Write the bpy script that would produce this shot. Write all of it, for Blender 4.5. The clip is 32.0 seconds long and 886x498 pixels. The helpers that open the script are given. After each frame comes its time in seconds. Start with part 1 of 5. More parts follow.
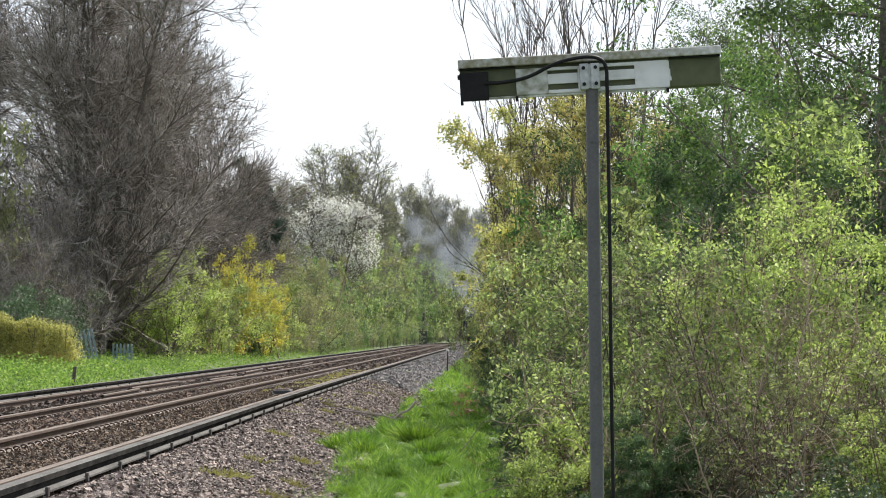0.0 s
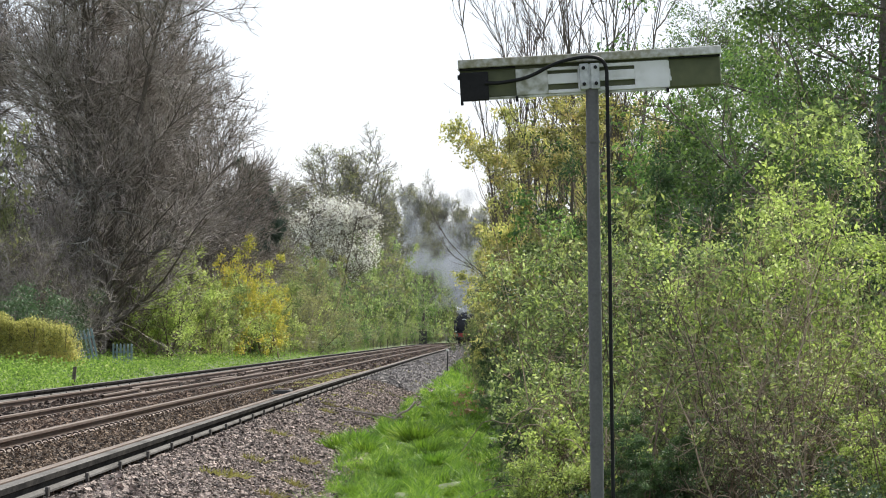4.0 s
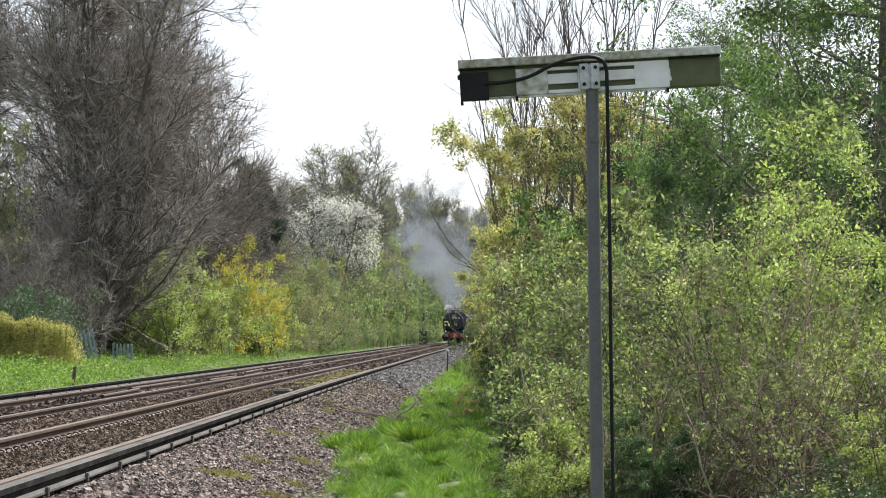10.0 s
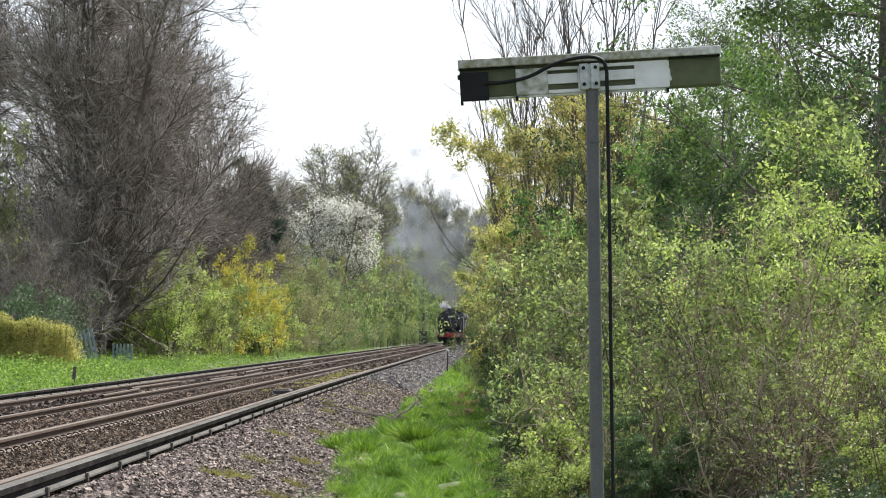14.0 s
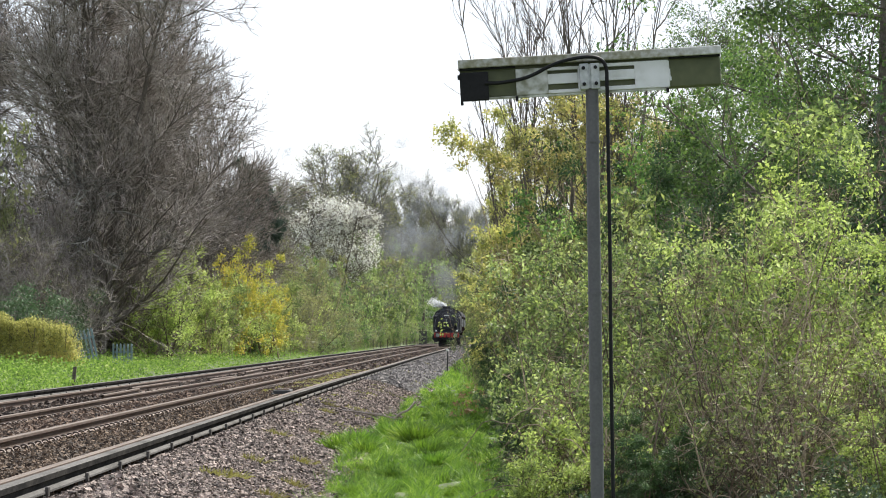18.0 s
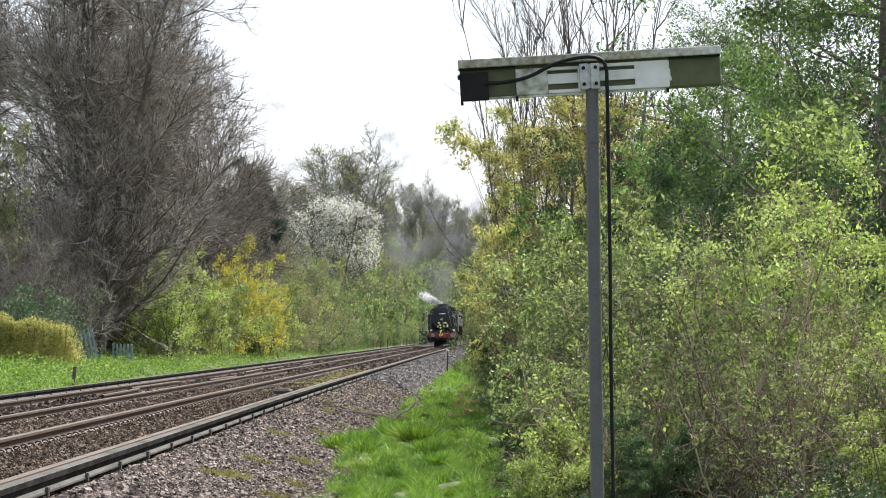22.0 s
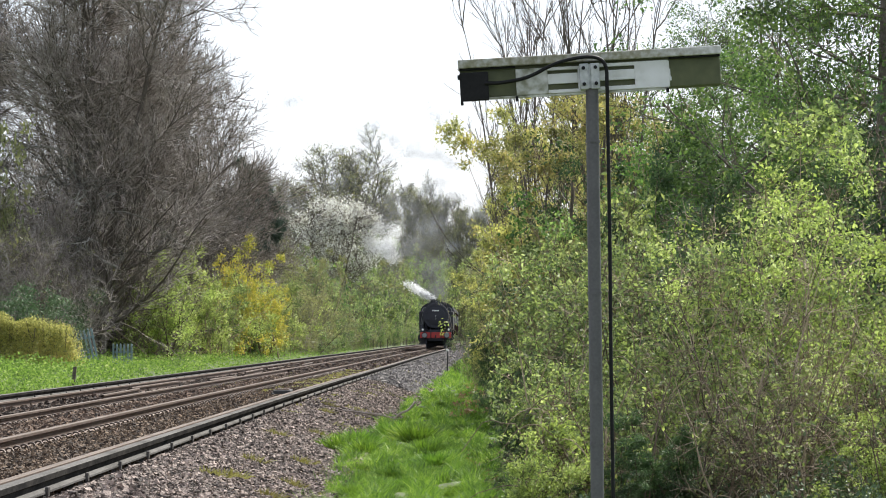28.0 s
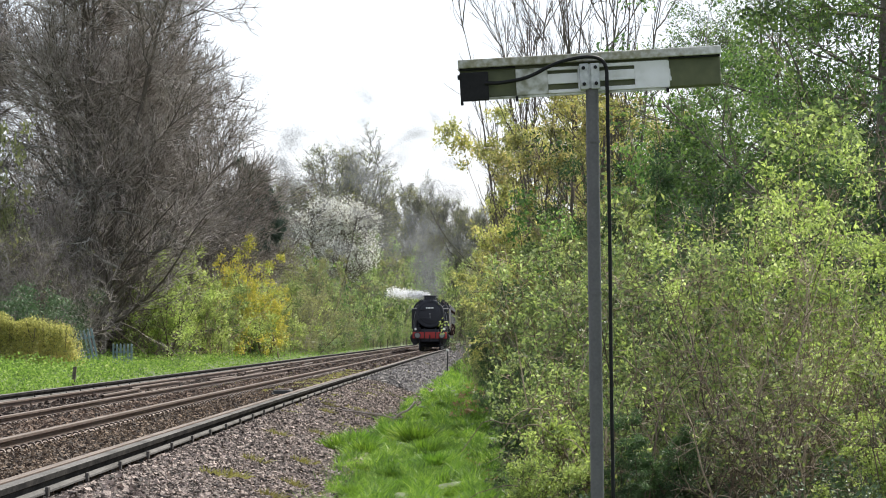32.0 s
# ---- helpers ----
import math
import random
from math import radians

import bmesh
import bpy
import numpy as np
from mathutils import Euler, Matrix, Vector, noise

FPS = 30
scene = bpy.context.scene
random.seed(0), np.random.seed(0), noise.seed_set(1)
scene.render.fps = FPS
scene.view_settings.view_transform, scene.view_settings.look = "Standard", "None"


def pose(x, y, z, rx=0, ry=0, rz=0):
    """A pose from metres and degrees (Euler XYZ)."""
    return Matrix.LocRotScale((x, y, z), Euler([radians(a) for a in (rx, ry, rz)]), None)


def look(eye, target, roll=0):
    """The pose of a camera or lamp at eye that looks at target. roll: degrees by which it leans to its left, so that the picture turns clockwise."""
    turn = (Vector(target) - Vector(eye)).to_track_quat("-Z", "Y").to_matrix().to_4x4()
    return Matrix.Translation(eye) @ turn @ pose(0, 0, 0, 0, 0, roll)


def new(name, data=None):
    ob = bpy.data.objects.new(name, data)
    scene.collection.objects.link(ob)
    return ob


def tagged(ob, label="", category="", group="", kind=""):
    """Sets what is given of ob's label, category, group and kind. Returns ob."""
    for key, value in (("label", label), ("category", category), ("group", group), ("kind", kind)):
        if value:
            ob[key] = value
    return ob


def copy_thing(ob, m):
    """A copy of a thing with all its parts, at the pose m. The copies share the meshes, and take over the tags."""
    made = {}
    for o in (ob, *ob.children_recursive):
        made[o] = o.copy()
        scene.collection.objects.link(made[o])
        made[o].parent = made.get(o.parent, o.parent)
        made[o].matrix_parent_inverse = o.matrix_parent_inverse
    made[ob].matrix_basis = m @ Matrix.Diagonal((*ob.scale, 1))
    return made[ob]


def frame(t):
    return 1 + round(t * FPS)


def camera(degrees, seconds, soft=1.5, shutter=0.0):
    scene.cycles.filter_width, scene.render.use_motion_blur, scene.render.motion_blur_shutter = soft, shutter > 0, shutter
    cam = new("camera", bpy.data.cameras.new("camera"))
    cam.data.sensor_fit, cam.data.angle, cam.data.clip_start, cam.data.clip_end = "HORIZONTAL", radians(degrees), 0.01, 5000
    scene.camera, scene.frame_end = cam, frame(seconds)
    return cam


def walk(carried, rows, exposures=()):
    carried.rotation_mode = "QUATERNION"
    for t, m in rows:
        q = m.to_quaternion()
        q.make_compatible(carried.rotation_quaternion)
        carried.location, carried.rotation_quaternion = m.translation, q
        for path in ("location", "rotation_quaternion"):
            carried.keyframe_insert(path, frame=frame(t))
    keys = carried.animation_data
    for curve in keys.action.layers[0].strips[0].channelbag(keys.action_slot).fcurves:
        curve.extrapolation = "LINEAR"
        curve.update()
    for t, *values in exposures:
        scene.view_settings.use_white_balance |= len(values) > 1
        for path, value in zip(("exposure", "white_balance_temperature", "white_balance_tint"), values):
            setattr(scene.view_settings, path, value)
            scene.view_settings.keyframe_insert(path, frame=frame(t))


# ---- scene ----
# ---- the camera: on a tripod beside the line, looking along it through a long lens ----
cam = camera(13.72, 32.0, soft=1.0)
walk(cam, [(0.0, look((0, 0, 1.1), (-0.889, 100, 3.43))), (32.0, look((0, 0, 1.1), (-0.889, 100, 3.43)))],
     exposures=[(0.0, 0.8), (10.0, 0.8), (14.0, 0.83), (20.0, 0.88), (25.0, 0.88), (29.0, 0.84), (32.0, 0.84)])

# ---- daylight: thin bright sky, sun ahead and to the right ----
SUN_AZ, SUN_EL = 28.0, 46.0
world = bpy.data.worlds.new("world")
scene.world = world
world.use_nodes = True
sky = world.node_tree.nodes.new("ShaderNodeTexSky")
sky.sky_type = "NISHITA"
sky.sun_disc = False
sky.sun_elevation, sky.sun_rotation = radians(SUN_EL), radians(SUN_AZ)
sky.air_density, sky.dust_density, sky.ozone_density = 1.0, 1.0, 1.0
veil = world.node_tree.nodes.new("ShaderNodeMixRGB")      # thin white cloud over the blue
veil.inputs[0].default_value, veil.inputs[2].default_value = 0.65, (10.1, 10.7, 12.2, 1)
world.node_tree.links.new(sky.outputs[0], veil.inputs[1])
world.node_tree.links.new(veil.outputs[0], world.node_tree.nodes["Background"].inputs[0])
world.node_tree.nodes["Background"].inputs[1].default_value = 0.068
sun_data = bpy.data.lights.new("sun", "SUN")
sun_data.energy, sun_data.angle, sun_data.color = 5.0, radians(0.6), (1.0, 0.95, 0.87)
sun = new("sun", sun_data)
sun.matrix_world = look((100 * math.sin(radians(SUN_AZ)) * math.cos(radians(SUN_EL)),
                         100 * math.cos(radians(SUN_AZ)) * math.cos(radians(SUN_EL)),
                         100 * math.sin(radians(SUN_EL))), (0, 0, 0))


# ---- materials ----
def ramp_node(nt, colors):
    r = nt.nodes.new("ShaderNodeValToRGB")
    while len(r.color_ramp.elements) < len(colors):
        r.color_ramp.elements.new(0.5)
    for i, c in enumerate(colors):
        r.color_ramp.elements[i].position = i / max(1, len(colors) - 1)
        r.color_ramp.elements[i].color = (*c, 1)
    return r


def surface(name, colors, rough=0.8, metal=0.0, fine=40.0, coarse=3.0, bump=0.3, spread=0.0, gloss=0.5):
    """Colours mixed by noise at two scales, with fine relief; spread: how far each piece differs."""
    m = bpy.data.materials.new(name)
    m.use_nodes = True
    nt = m.node_tree
    b = nt.nodes["Principled BSDF"]
    b.inputs["Roughness"].default_value, b.inputs["Metallic"].default_value = rough, metal
    b.inputs["Specular IOR Level"].default_value = gloss
    tc = nt.nodes.new("ShaderNodeTexCoord")
    n1 = nt.nodes.new("ShaderNodeTexNoise")
    n2 = nt.nodes.new("ShaderNodeTexNoise")
    n1.inputs["Scale"].default_value, n1.inputs["Detail"].default_value = coarse, 4
    n2.inputs["Scale"].default_value, n2.inputs["Detail"].default_value = fine, 3
    add = nt.nodes.new("ShaderNodeMath")
    add.operation = "MULTIPLY_ADD"
    add.inputs[1].default_value = 0.5
    half = nt.nodes.new("ShaderNodeMath")
    half.operation = "MULTIPLY_ADD"
    half.inputs[1].default_value, half.inputs[2].default_value = 0.5, 0.0
    for n in (n1, n2):
        nt.links.new(tc.outputs["Object"], n.inputs["Vector"])
    nt.links.new(n2.outputs[0], half.inputs[0])
    nt.links.new(n1.outputs[0], add.inputs[0])
    nt.links.new(half.outputs[0], add.inputs[2])
    last = add
    if spread:
        geo = nt.nodes.new("ShaderNodeNewGeometry")
        info = nt.nodes.new("ShaderNodeObjectInfo")
        s = nt.nodes.new("ShaderNodeMath")
        s.operation = "ADD"
        nt.links.new(geo.outputs["Random Per Island"], s.inputs[0])
        nt.links.new(info.outputs["Random"], s.inputs[1])
        c = nt.nodes.new("ShaderNodeMath")
        c.operation = "MULTIPLY_ADD"
        c.inputs[1].default_value, c.inputs[2].default_value = spread, -spread
        nt.links.new(s.outputs[0], c.inputs[0])
        last = nt.nodes.new("ShaderNodeMath")
        last.operation = "ADD"
        nt.links.new(add.outputs[0], last.inputs[0])
        nt.links.new(c.outputs[0], last.inputs[1])
    stretch = nt.nodes.new("ShaderNodeMapRange")
    stretch.inputs["From Min"].default_value, stretch.inputs["From Max"].default_value = 0.3, 0.7
    nt.links.new(last.outputs[0], stretch.inputs[0])
    r = ramp_node(nt, colors)
    nt.links.new(stretch.outputs[0], r.inputs[0])
    nt.links.new(r.outputs[0], b.inputs["Base Color"])
    if bump:
        bp = nt.nodes.new("ShaderNodeBump")
        bp.inputs["Strength"].default_value, bp.inputs["Distance"].default_value = bump, 0.02
        nt.links.new(n2.outputs[0], bp.inputs["Height"])
        nt.links.new(bp.outputs[0], b.inputs["Normal"])
    return m


def leafy(name, colors, through_light=0.5, gloss=0.08, rough=0.5):
    """Thin leaves that let light through; each leaf takes its own colour from the list."""
    m = bpy.data.materials.new(name)
    m.use_nodes = True
    nt = m.node_tree
    nt.nodes.remove(nt.nodes["Principled BSDF"])
    out = nt.nodes["Material Output"]
    geo = nt.nodes.new("ShaderNodeNewGeometry")
    tc = nt.nodes.new("ShaderNodeTexCoord")
    n = nt.nodes.new("ShaderNodeTexNoise")
    n.inputs["Scale"].default_value = 0.9
    nt.links.new(tc.outputs["Object"], n.inputs["Vector"])
    a = nt.nodes.new("ShaderNodeMath")
    a.operation = "MULTIPLY_ADD"
    a.inputs[1].default_value = 0.6
    nt.links.new(geo.outputs["Random Per Island"], a.inputs[0])
    b = nt.nodes.new("ShaderNodeMath")
    b.operation = "MULTIPLY_ADD"
    b.inputs[1].default_value, b.inputs[2].default_value = 1.3, -0.49
    nt.links.new(n.outputs[0], b.inputs[0])
    nt.links.new(b.outputs[0], a.inputs[2])
    r0 = ramp_node(nt, colors)
    nt.links.new(a.outputs[0], r0.inputs[0])
    info = nt.nodes.new("ShaderNodeObjectInfo")
    r = nt.nodes.new("ShaderNodeHueSaturation")
    for key, lo, hi in (("Hue", 0.492, 0.508), ("Value", 0.82, 1.22)):
        mr = nt.nodes.new("ShaderNodeMapRange")
        mr.inputs["To Min"].default_value, mr.inputs["To Max"].default_value = lo, hi
        nt.links.new(info.outputs["Random"], mr.inputs[0])
        nt.links.new(mr.outputs[0], r.inputs[key])
    nt.links.new(r0.outputs[0], r.inputs["Color"])
    d, t, g = (nt.nodes.new("ShaderNodeBsdf" + k) for k in ("Diffuse", "Translucent", "Glossy"))
    g.inputs["Roughness"].default_value = rough
    for s in (d, t):
        nt.links.new(r.outputs[0], s.inputs["Color"])
    m1, m2 = nt.nodes.new("ShaderNodeMixShader"), nt.nodes.new("ShaderNodeMixShader")
    m1.inputs[0].default_value, m2.inputs[0].default_value = through_light, gloss
    nt.links.new(d.outputs[0], m1.inputs[1])
    nt.links.new(t.outputs[0], m1.inputs[2])
    nt.links.new(m1.outputs[0], m2.inputs[1])
    nt.links.new(g.outputs[0], m2.inputs[2])
    nt.links.new(m2.outputs[0], out.inputs["Surface"])
    return m


M_SOIL = surface("grassy soil", [(0.03, 0.05, 0.012), (0.06, 0.095, 0.02), (0.085, 0.09, 0.035)], 0.95, fine=14, coarse=0.6, bump=0.8)
# darker than the stones, so gaps between them carry shade in the colour
M_BED = surface("ballast fines", [(0.03, 0.021, 0.016), (0.068, 0.047, 0.036), (0.115, 0.088, 0.072)], 0.95, fine=22, coarse=1.2, bump=1.0)
M_STONE = surface("clean ballast", [(0.022, 0.016, 0.012), (0.088, 0.066, 0.053), (0.34, 0.27, 0.23)], 0.85, fine=60, coarse=9, bump=0.4, spread=0.5)
M_STAINED = surface("rust stained ballast", [(0.02, 0.012, 0.008), (0.06, 0.036, 0.023), (0.15, 0.097, 0.064)], 0.9, fine=60, coarse=9, bump=0.4, spread=0.45)
M_TRAFFIC = surface("orange brown ballast of the running line", [(0.03, 0.019, 0.011), (0.092, 0.06, 0.036), (0.21, 0.145, 0.092)], 0.9, fine=60, coarse=9, bump=0.4, spread=0.45)
M_GREYSTONE = surface("weathered dark grey ballast", [(0.02, 0.018, 0.018), (0.06, 0.055, 0.053), (0.17, 0.155, 0.145)], 0.85, fine=60, coarse=9, bump=0.4, spread=0.45)
M_RUST = surface("rusted rail steel", [(0.04, 0.024, 0.017), (0.075, 0.045, 0.031), (0.12, 0.077, 0.053)], 0.8, 0.1, fine=50, coarse=2, bump=0.3)
M_RAILHEAD = surface("worn rail head", [(0.10, 0.08, 0.066), (0.2, 0.168, 0.145)], 0.75, 0.1, fine=30, coarse=0.7, bump=0.08, gloss=0.05)
M_CONDUCTOR = surface("conductor rail steel", [(0.014, 0.014, 0.015), (0.034, 0.033, 0.032), (0.075, 0.07, 0.064)], 0.9, 0.0, fine=40, coarse=1.5, bump=0.2, gloss=0.0)
M_CONDTOP = surface("worn conductor top and pale foot", [(0.065, 0.064, 0.061), (0.13, 0.126, 0.12), (0.21, 0.205, 0.195)], 0.95, 0.0, fine=40, coarse=0.8, bump=0.2, gloss=0.0)
M_CONCRETE = surface("weathered concrete", [(0.16, 0.14, 0.12), (0.26, 0.24, 0.21), (0.36, 0.34, 0.31)], 0.9, fine=50, coarse=4, bump=0.3)
M_CERAMIC = surface("grimy insulator", [(0.03, 0.027, 0.024), (0.09, 0.083, 0.076)], 0.5, fine=40, coarse=8, bump=0.1)
M_CLIP = surface("greased spring clip", [(0.02, 0.016, 0.014), (0.07, 0.053, 0.043), (0.14, 0.11, 0.095)], 0.5, 0.5, fine=60, coarse=20, bump=0.1)
M_BARK = surface("grey brown bark", [(0.06, 0.05, 0.04), (0.11, 0.094, 0.078), (0.17, 0.15, 0.125)], 0.95, fine=30, coarse=3, bump=0.6)
M_TWIG = surface("bare winter twigs", [(0.064, 0.053, 0.045), (0.162, 0.138, 0.119), (0.345, 0.305, 0.27)], 0.9, fine=8, coarse=0.6, bump=0.0, spread=0.4)
# bark greyed to carry distance haze; its paleness also serves sunlit boughs
M_PALETWIG = surface("pale grey twigs with haze and sun tone", [(0.075, 0.071, 0.06), (0.16, 0.153, 0.132), (0.29, 0.28, 0.25)], 0.9, fine=8, coarse=0.6, bump=0.0, spread=0.35)
M_STEM = surface("pale shrub stems", [(0.06, 0.043, 0.03), (0.16, 0.118, 0.08), (0.34, 0.27, 0.19)], 0.85, fine=20, coarse=2, bump=0.0, spread=0.45)
M_HAW = leafy("fresh hawthorn leaves", [(0.035, 0.06, 0.018), (0.125, 0.175, 0.047), (0.3, 0.37, 0.1), (0.56, 0.61, 0.28)], 0.54, 0.06, 0.55)
M_LIME = leafy("bright lime leaves", [(0.07, 0.11, 0.025), (0.22, 0.295, 0.055), (0.41, 0.49, 0.12), (0.6, 0.65, 0.3)], 0.48, 0.06, 0.55)
M_DEEP = leafy("deep green leaves", [(0.026, 0.06, 0.014), (0.068, 0.138, 0.03), (0.145, 0.25, 0.052), (0.29, 0.41, 0.11)], 0.5, 0.05, 0.5)
M_BRONZE = leafy("bronze spring leaves", [(0.11, 0.125, 0.035), (0.26, 0.28, 0.07), (0.44, 0.42, 0.12), (0.5, 0.37, 0.12)], 0.6)
M_GOLD = leafy("golden maple leaves", [(0.13, 0.15, 0.02), (0.31, 0.31, 0.035), (0.48, 0.42, 0.05), (0.58, 0.40, 0.06)], 0.52)
M_FARGREEN = leafy("distant mixed green leaves", [(0.05, 0.085, 0.028), (0.14, 0.21, 0.06), (0.28, 0.375, 0.11), (0.44, 0.52, 0.22)], 0.52)
M_OLIVE = leafy("dull olive leaves", [(0.08, 0.092, 0.034), (0.165, 0.183, 0.06), (0.27, 0.28, 0.095), (0.36, 0.325, 0.14)], 0.5)
M_HEDGE = leafy("brownish hedge leaves", [(0.15, 0.15, 0.05), (0.27, 0.265, 0.085), (0.40, 0.375, 0.13), (0.42, 0.30, 0.14)], 0.55, 0.0)
# evergreen colour, also used where the thicket should look shaded
M_DARK = leafy("dark leaves for evergreens and thicket shade", [(0.014, 0.03, 0.011), (0.032, 0.068, 0.02), (0.066, 0.125, 0.034), (0.15, 0.22, 0.075)], 0.3, 0.05, 0.45)
M_BLOSSOM = leafy("white blossom", [(0.36, 0.36, 0.26), (0.62, 0.62, 0.54), (0.8, 0.8, 0.76), (0.8, 0.8, 0.8)], 0.35)
M_NEEDLE = leafy("dark pine needles", [(0.012, 0.03, 0.016), (0.025, 0.05, 0.028), (0.045, 0.075, 0.045)], 0.2)
M_GRASS = leafy("verge grass blades", [(0.03, 0.075, 0.01), (0.09, 0.18, 0.016), (0.2, 0.335, 0.03), (0.4, 0.5, 0.11)], 0.5, 0.05)
M_IVY = leafy("glossy ivy leaves", [(0.025, 0.06, 0.018), (0.07, 0.12, 0.045), (0.26, 0.33, 0.2)], 0.2, 0.05, 0.5)
M_WEED = leafy("nettles and weeds", [(0.05, 0.10, 0.018), (0.12, 0.22, 0.035), (0.22, 0.345, 0.06), (0.4, 0.48, 0.17)], 0.48, 0.02)
M_DRYLEAF = leafy("dry brown leaves", [(0.16, 0.09, 0.04), (0.26, 0.15, 0.06), (0.34, 0.2, 0.1)], 0.3)
M_MOSS = leafy("yellow moss and weeds", [(0.14, 0.14, 0.03), (0.24, 0.22, 0.05), (0.3, 0.29, 0.08)], 0.3)


# ---- mesh helpers ----
def mesh_of(name, verts, faces, mats, smooth=False, index=None):
    """A mesh from arrays: verts (n,3), faces (m,3) or (m,4)."""
    verts, faces = np.asarray(verts, np.float32), np.asarray(faces, np.int32)
    me = bpy.data.meshes.new(name)
    k = faces.shape[1]
    me.vertices.add(len(verts))
    me.vertices.foreach_set("co", verts.ravel())
    me.loops.add(faces.size)
    me.loops.foreach_set("vertex_index", faces.ravel())
    me.polygons.add(len(faces))
    me.polygons.foreach_set("loop_start", np.arange(0, faces.size, k, dtype=np.int32))
    for mt in (mats if isinstance(mats, (list, tuple)) else [mats]):
        me.materials.append(mt)
    if index is not None:
        me.polygons.foreach_set("material_index", np.asarray(index, np.int32))
    me.polygons.foreach_set("use_smooth", np.full(len(faces), bool(smooth)))
    me.update(calc_edges=True)
    return me


def part(name, data, material, parent, label=""):
    """Links a bmesh or a mesh as ONE mesh object under a thing or a part."""
    if isinstance(data, bmesh.types.BMesh):
        me = bpy.data.meshes.new(name)
        data.to_mesh(me)
        data.free()
        me.materials.append(material)
        data = me
    ob = new(name, data)
    ob.parent = parent
    if label:
        tagged(ob, label)
    return ob


def box(bm, x0, x1, y0, y1, z0, z1, bevel=0.0):
    r = bmesh.ops.create_cube(bm, size=1.0, matrix=Matrix.Translation(((x0 + x1) / 2, (y0 + y1) / 2, (z0 + z1) / 2)) @ Matrix.Diagonal((x1 - x0, y1 - y0, z1 - z0, 1)))
    if bevel:
        es = list({e for v in r["verts"] for e in v.link_edges})
        bmesh.ops.bevel(bm, geom=es, offset=bevel, segments=2, profile=0.6, affect="EDGES")
    return bm


def cyl(bm, p, q, r0, r1=None, n=16):
    p, q = Vector(p), Vector(q)
    d = q - p
    m = Matrix.Translation((p + q) / 2) @ d.to_track_quat("Z", "Y").to_matrix().to_4x4()
    bmesh.ops.create_cone(bm, cap_ends=True, segments=n, radius1=r0, radius2=r0 if r1 is None else r1, depth=d.length, matrix=m)
    return bm


def unit(v):
    return v / np.maximum(np.linalg.norm(v, axis=-1, keepdims=True), 1e-9)


def tubes(P, R, sides=3):
    """Tapered tubes along polylines P (n,k,3) with radii R (n,k)."""
    n, k, _ = P.shape
    T = np.empty_like(P)
    T[:, 1:-1] = P[:, 2:] - P[:, :-2]
    T[:, 0], T[:, -1] = P[:, 1] - P[:, 0], P[:, -1] - P[:, -2]
    T = unit(T)
    ref = np.where(np.abs(T[..., 2:3]) > 0.9, np.array([1.0, 0, 0]), np.array([0, 0, 1.0]))
    U = unit(np.cross(T, ref))
    V = np.cross(T, U)
    a = np.arange(sides) * 2 * np.pi / sides
    ring = P[:, :, None] + R[:, :, None, None] * (np.cos(a)[:, None] * U[:, :, None] + np.sin(a)[:, None] * V[:, :, None])
    idx = np.arange(n * k * sides).reshape(n, k, sides)
    A, B = idx[:, :-1], idx[:, 1:]
    F = np.stack([A, np.roll(A, -1, 2), np.roll(B, -1, 2), B], -1).reshape(-1, 4)
    return ring.reshape(-1, 3), F


def joined(chunks):
    vs, fs, o = [], [], 0
    for v, f in chunks:
        vs.append(v)
        fs.append(f + o)
        o += len(v)
    return np.concatenate(vs), np.concatenate(fs)


def paths(rng, start, d, length, k, wander, lift):
    """Wandering polylines from start along d."""
    n = len(start)
    P = np.empty((n, k + 1, 3))
    P[:, 0] = start
    d = unit(d)
    step = (np.asarray(length) / k).reshape(-1, 1)
    for i in range(k):
        d = unit(d + rng.normal(0, wander, (n, 3)) + np.array([0, 0, lift]))
        P[:, i + 1] = P[:, i] + d * step
    return P


def limbs(rng, P, R, count, length, angle, k=4, wander=0.15, lift=0.08, t0=0.25, thin=0.5, rmin=0.003, tip=0.25, narrow=0.6):
    """Side branches: count on each parent, leaving it at the angle; shorter towards the parent's tip."""
    n, kk, _ = P.shape
    m = n * count
    who = np.repeat(np.arange(n), count)
    t = rng.uniform(t0, 1.0, m) * (kk - 1)
    i = np.minimum(t.astype(int), kk - 2)
    f = (t - i)[:, None]
    p = P[who, i] * (1 - f) + P[who, i + 1] * f
    tan = unit(P[who, i + 1] - P[who, i])
    side = unit(np.cross(tan, rng.normal(0, 1, (m, 3))))
    a = np.radians(angle) * rng.uniform(0.7, 1.3, m)[:, None]
    d = np.cos(a) * tan + np.sin(a) * side
    L = length * rng.uniform(0.6, 1.25, m) * (1.15 - narrow * t / (kk - 1))
    Q = paths(rng, p, d, L, k, wander, lift)
    r = np.maximum((R[who, i] * (1 - f[:, 0]) + R[who, i + 1] * f[:, 0]) * thin, rmin)
    taper = np.linspace(1, tip, k + 1)
    return Q, np.maximum(r[:, None] * taper, rmin * 0.6)


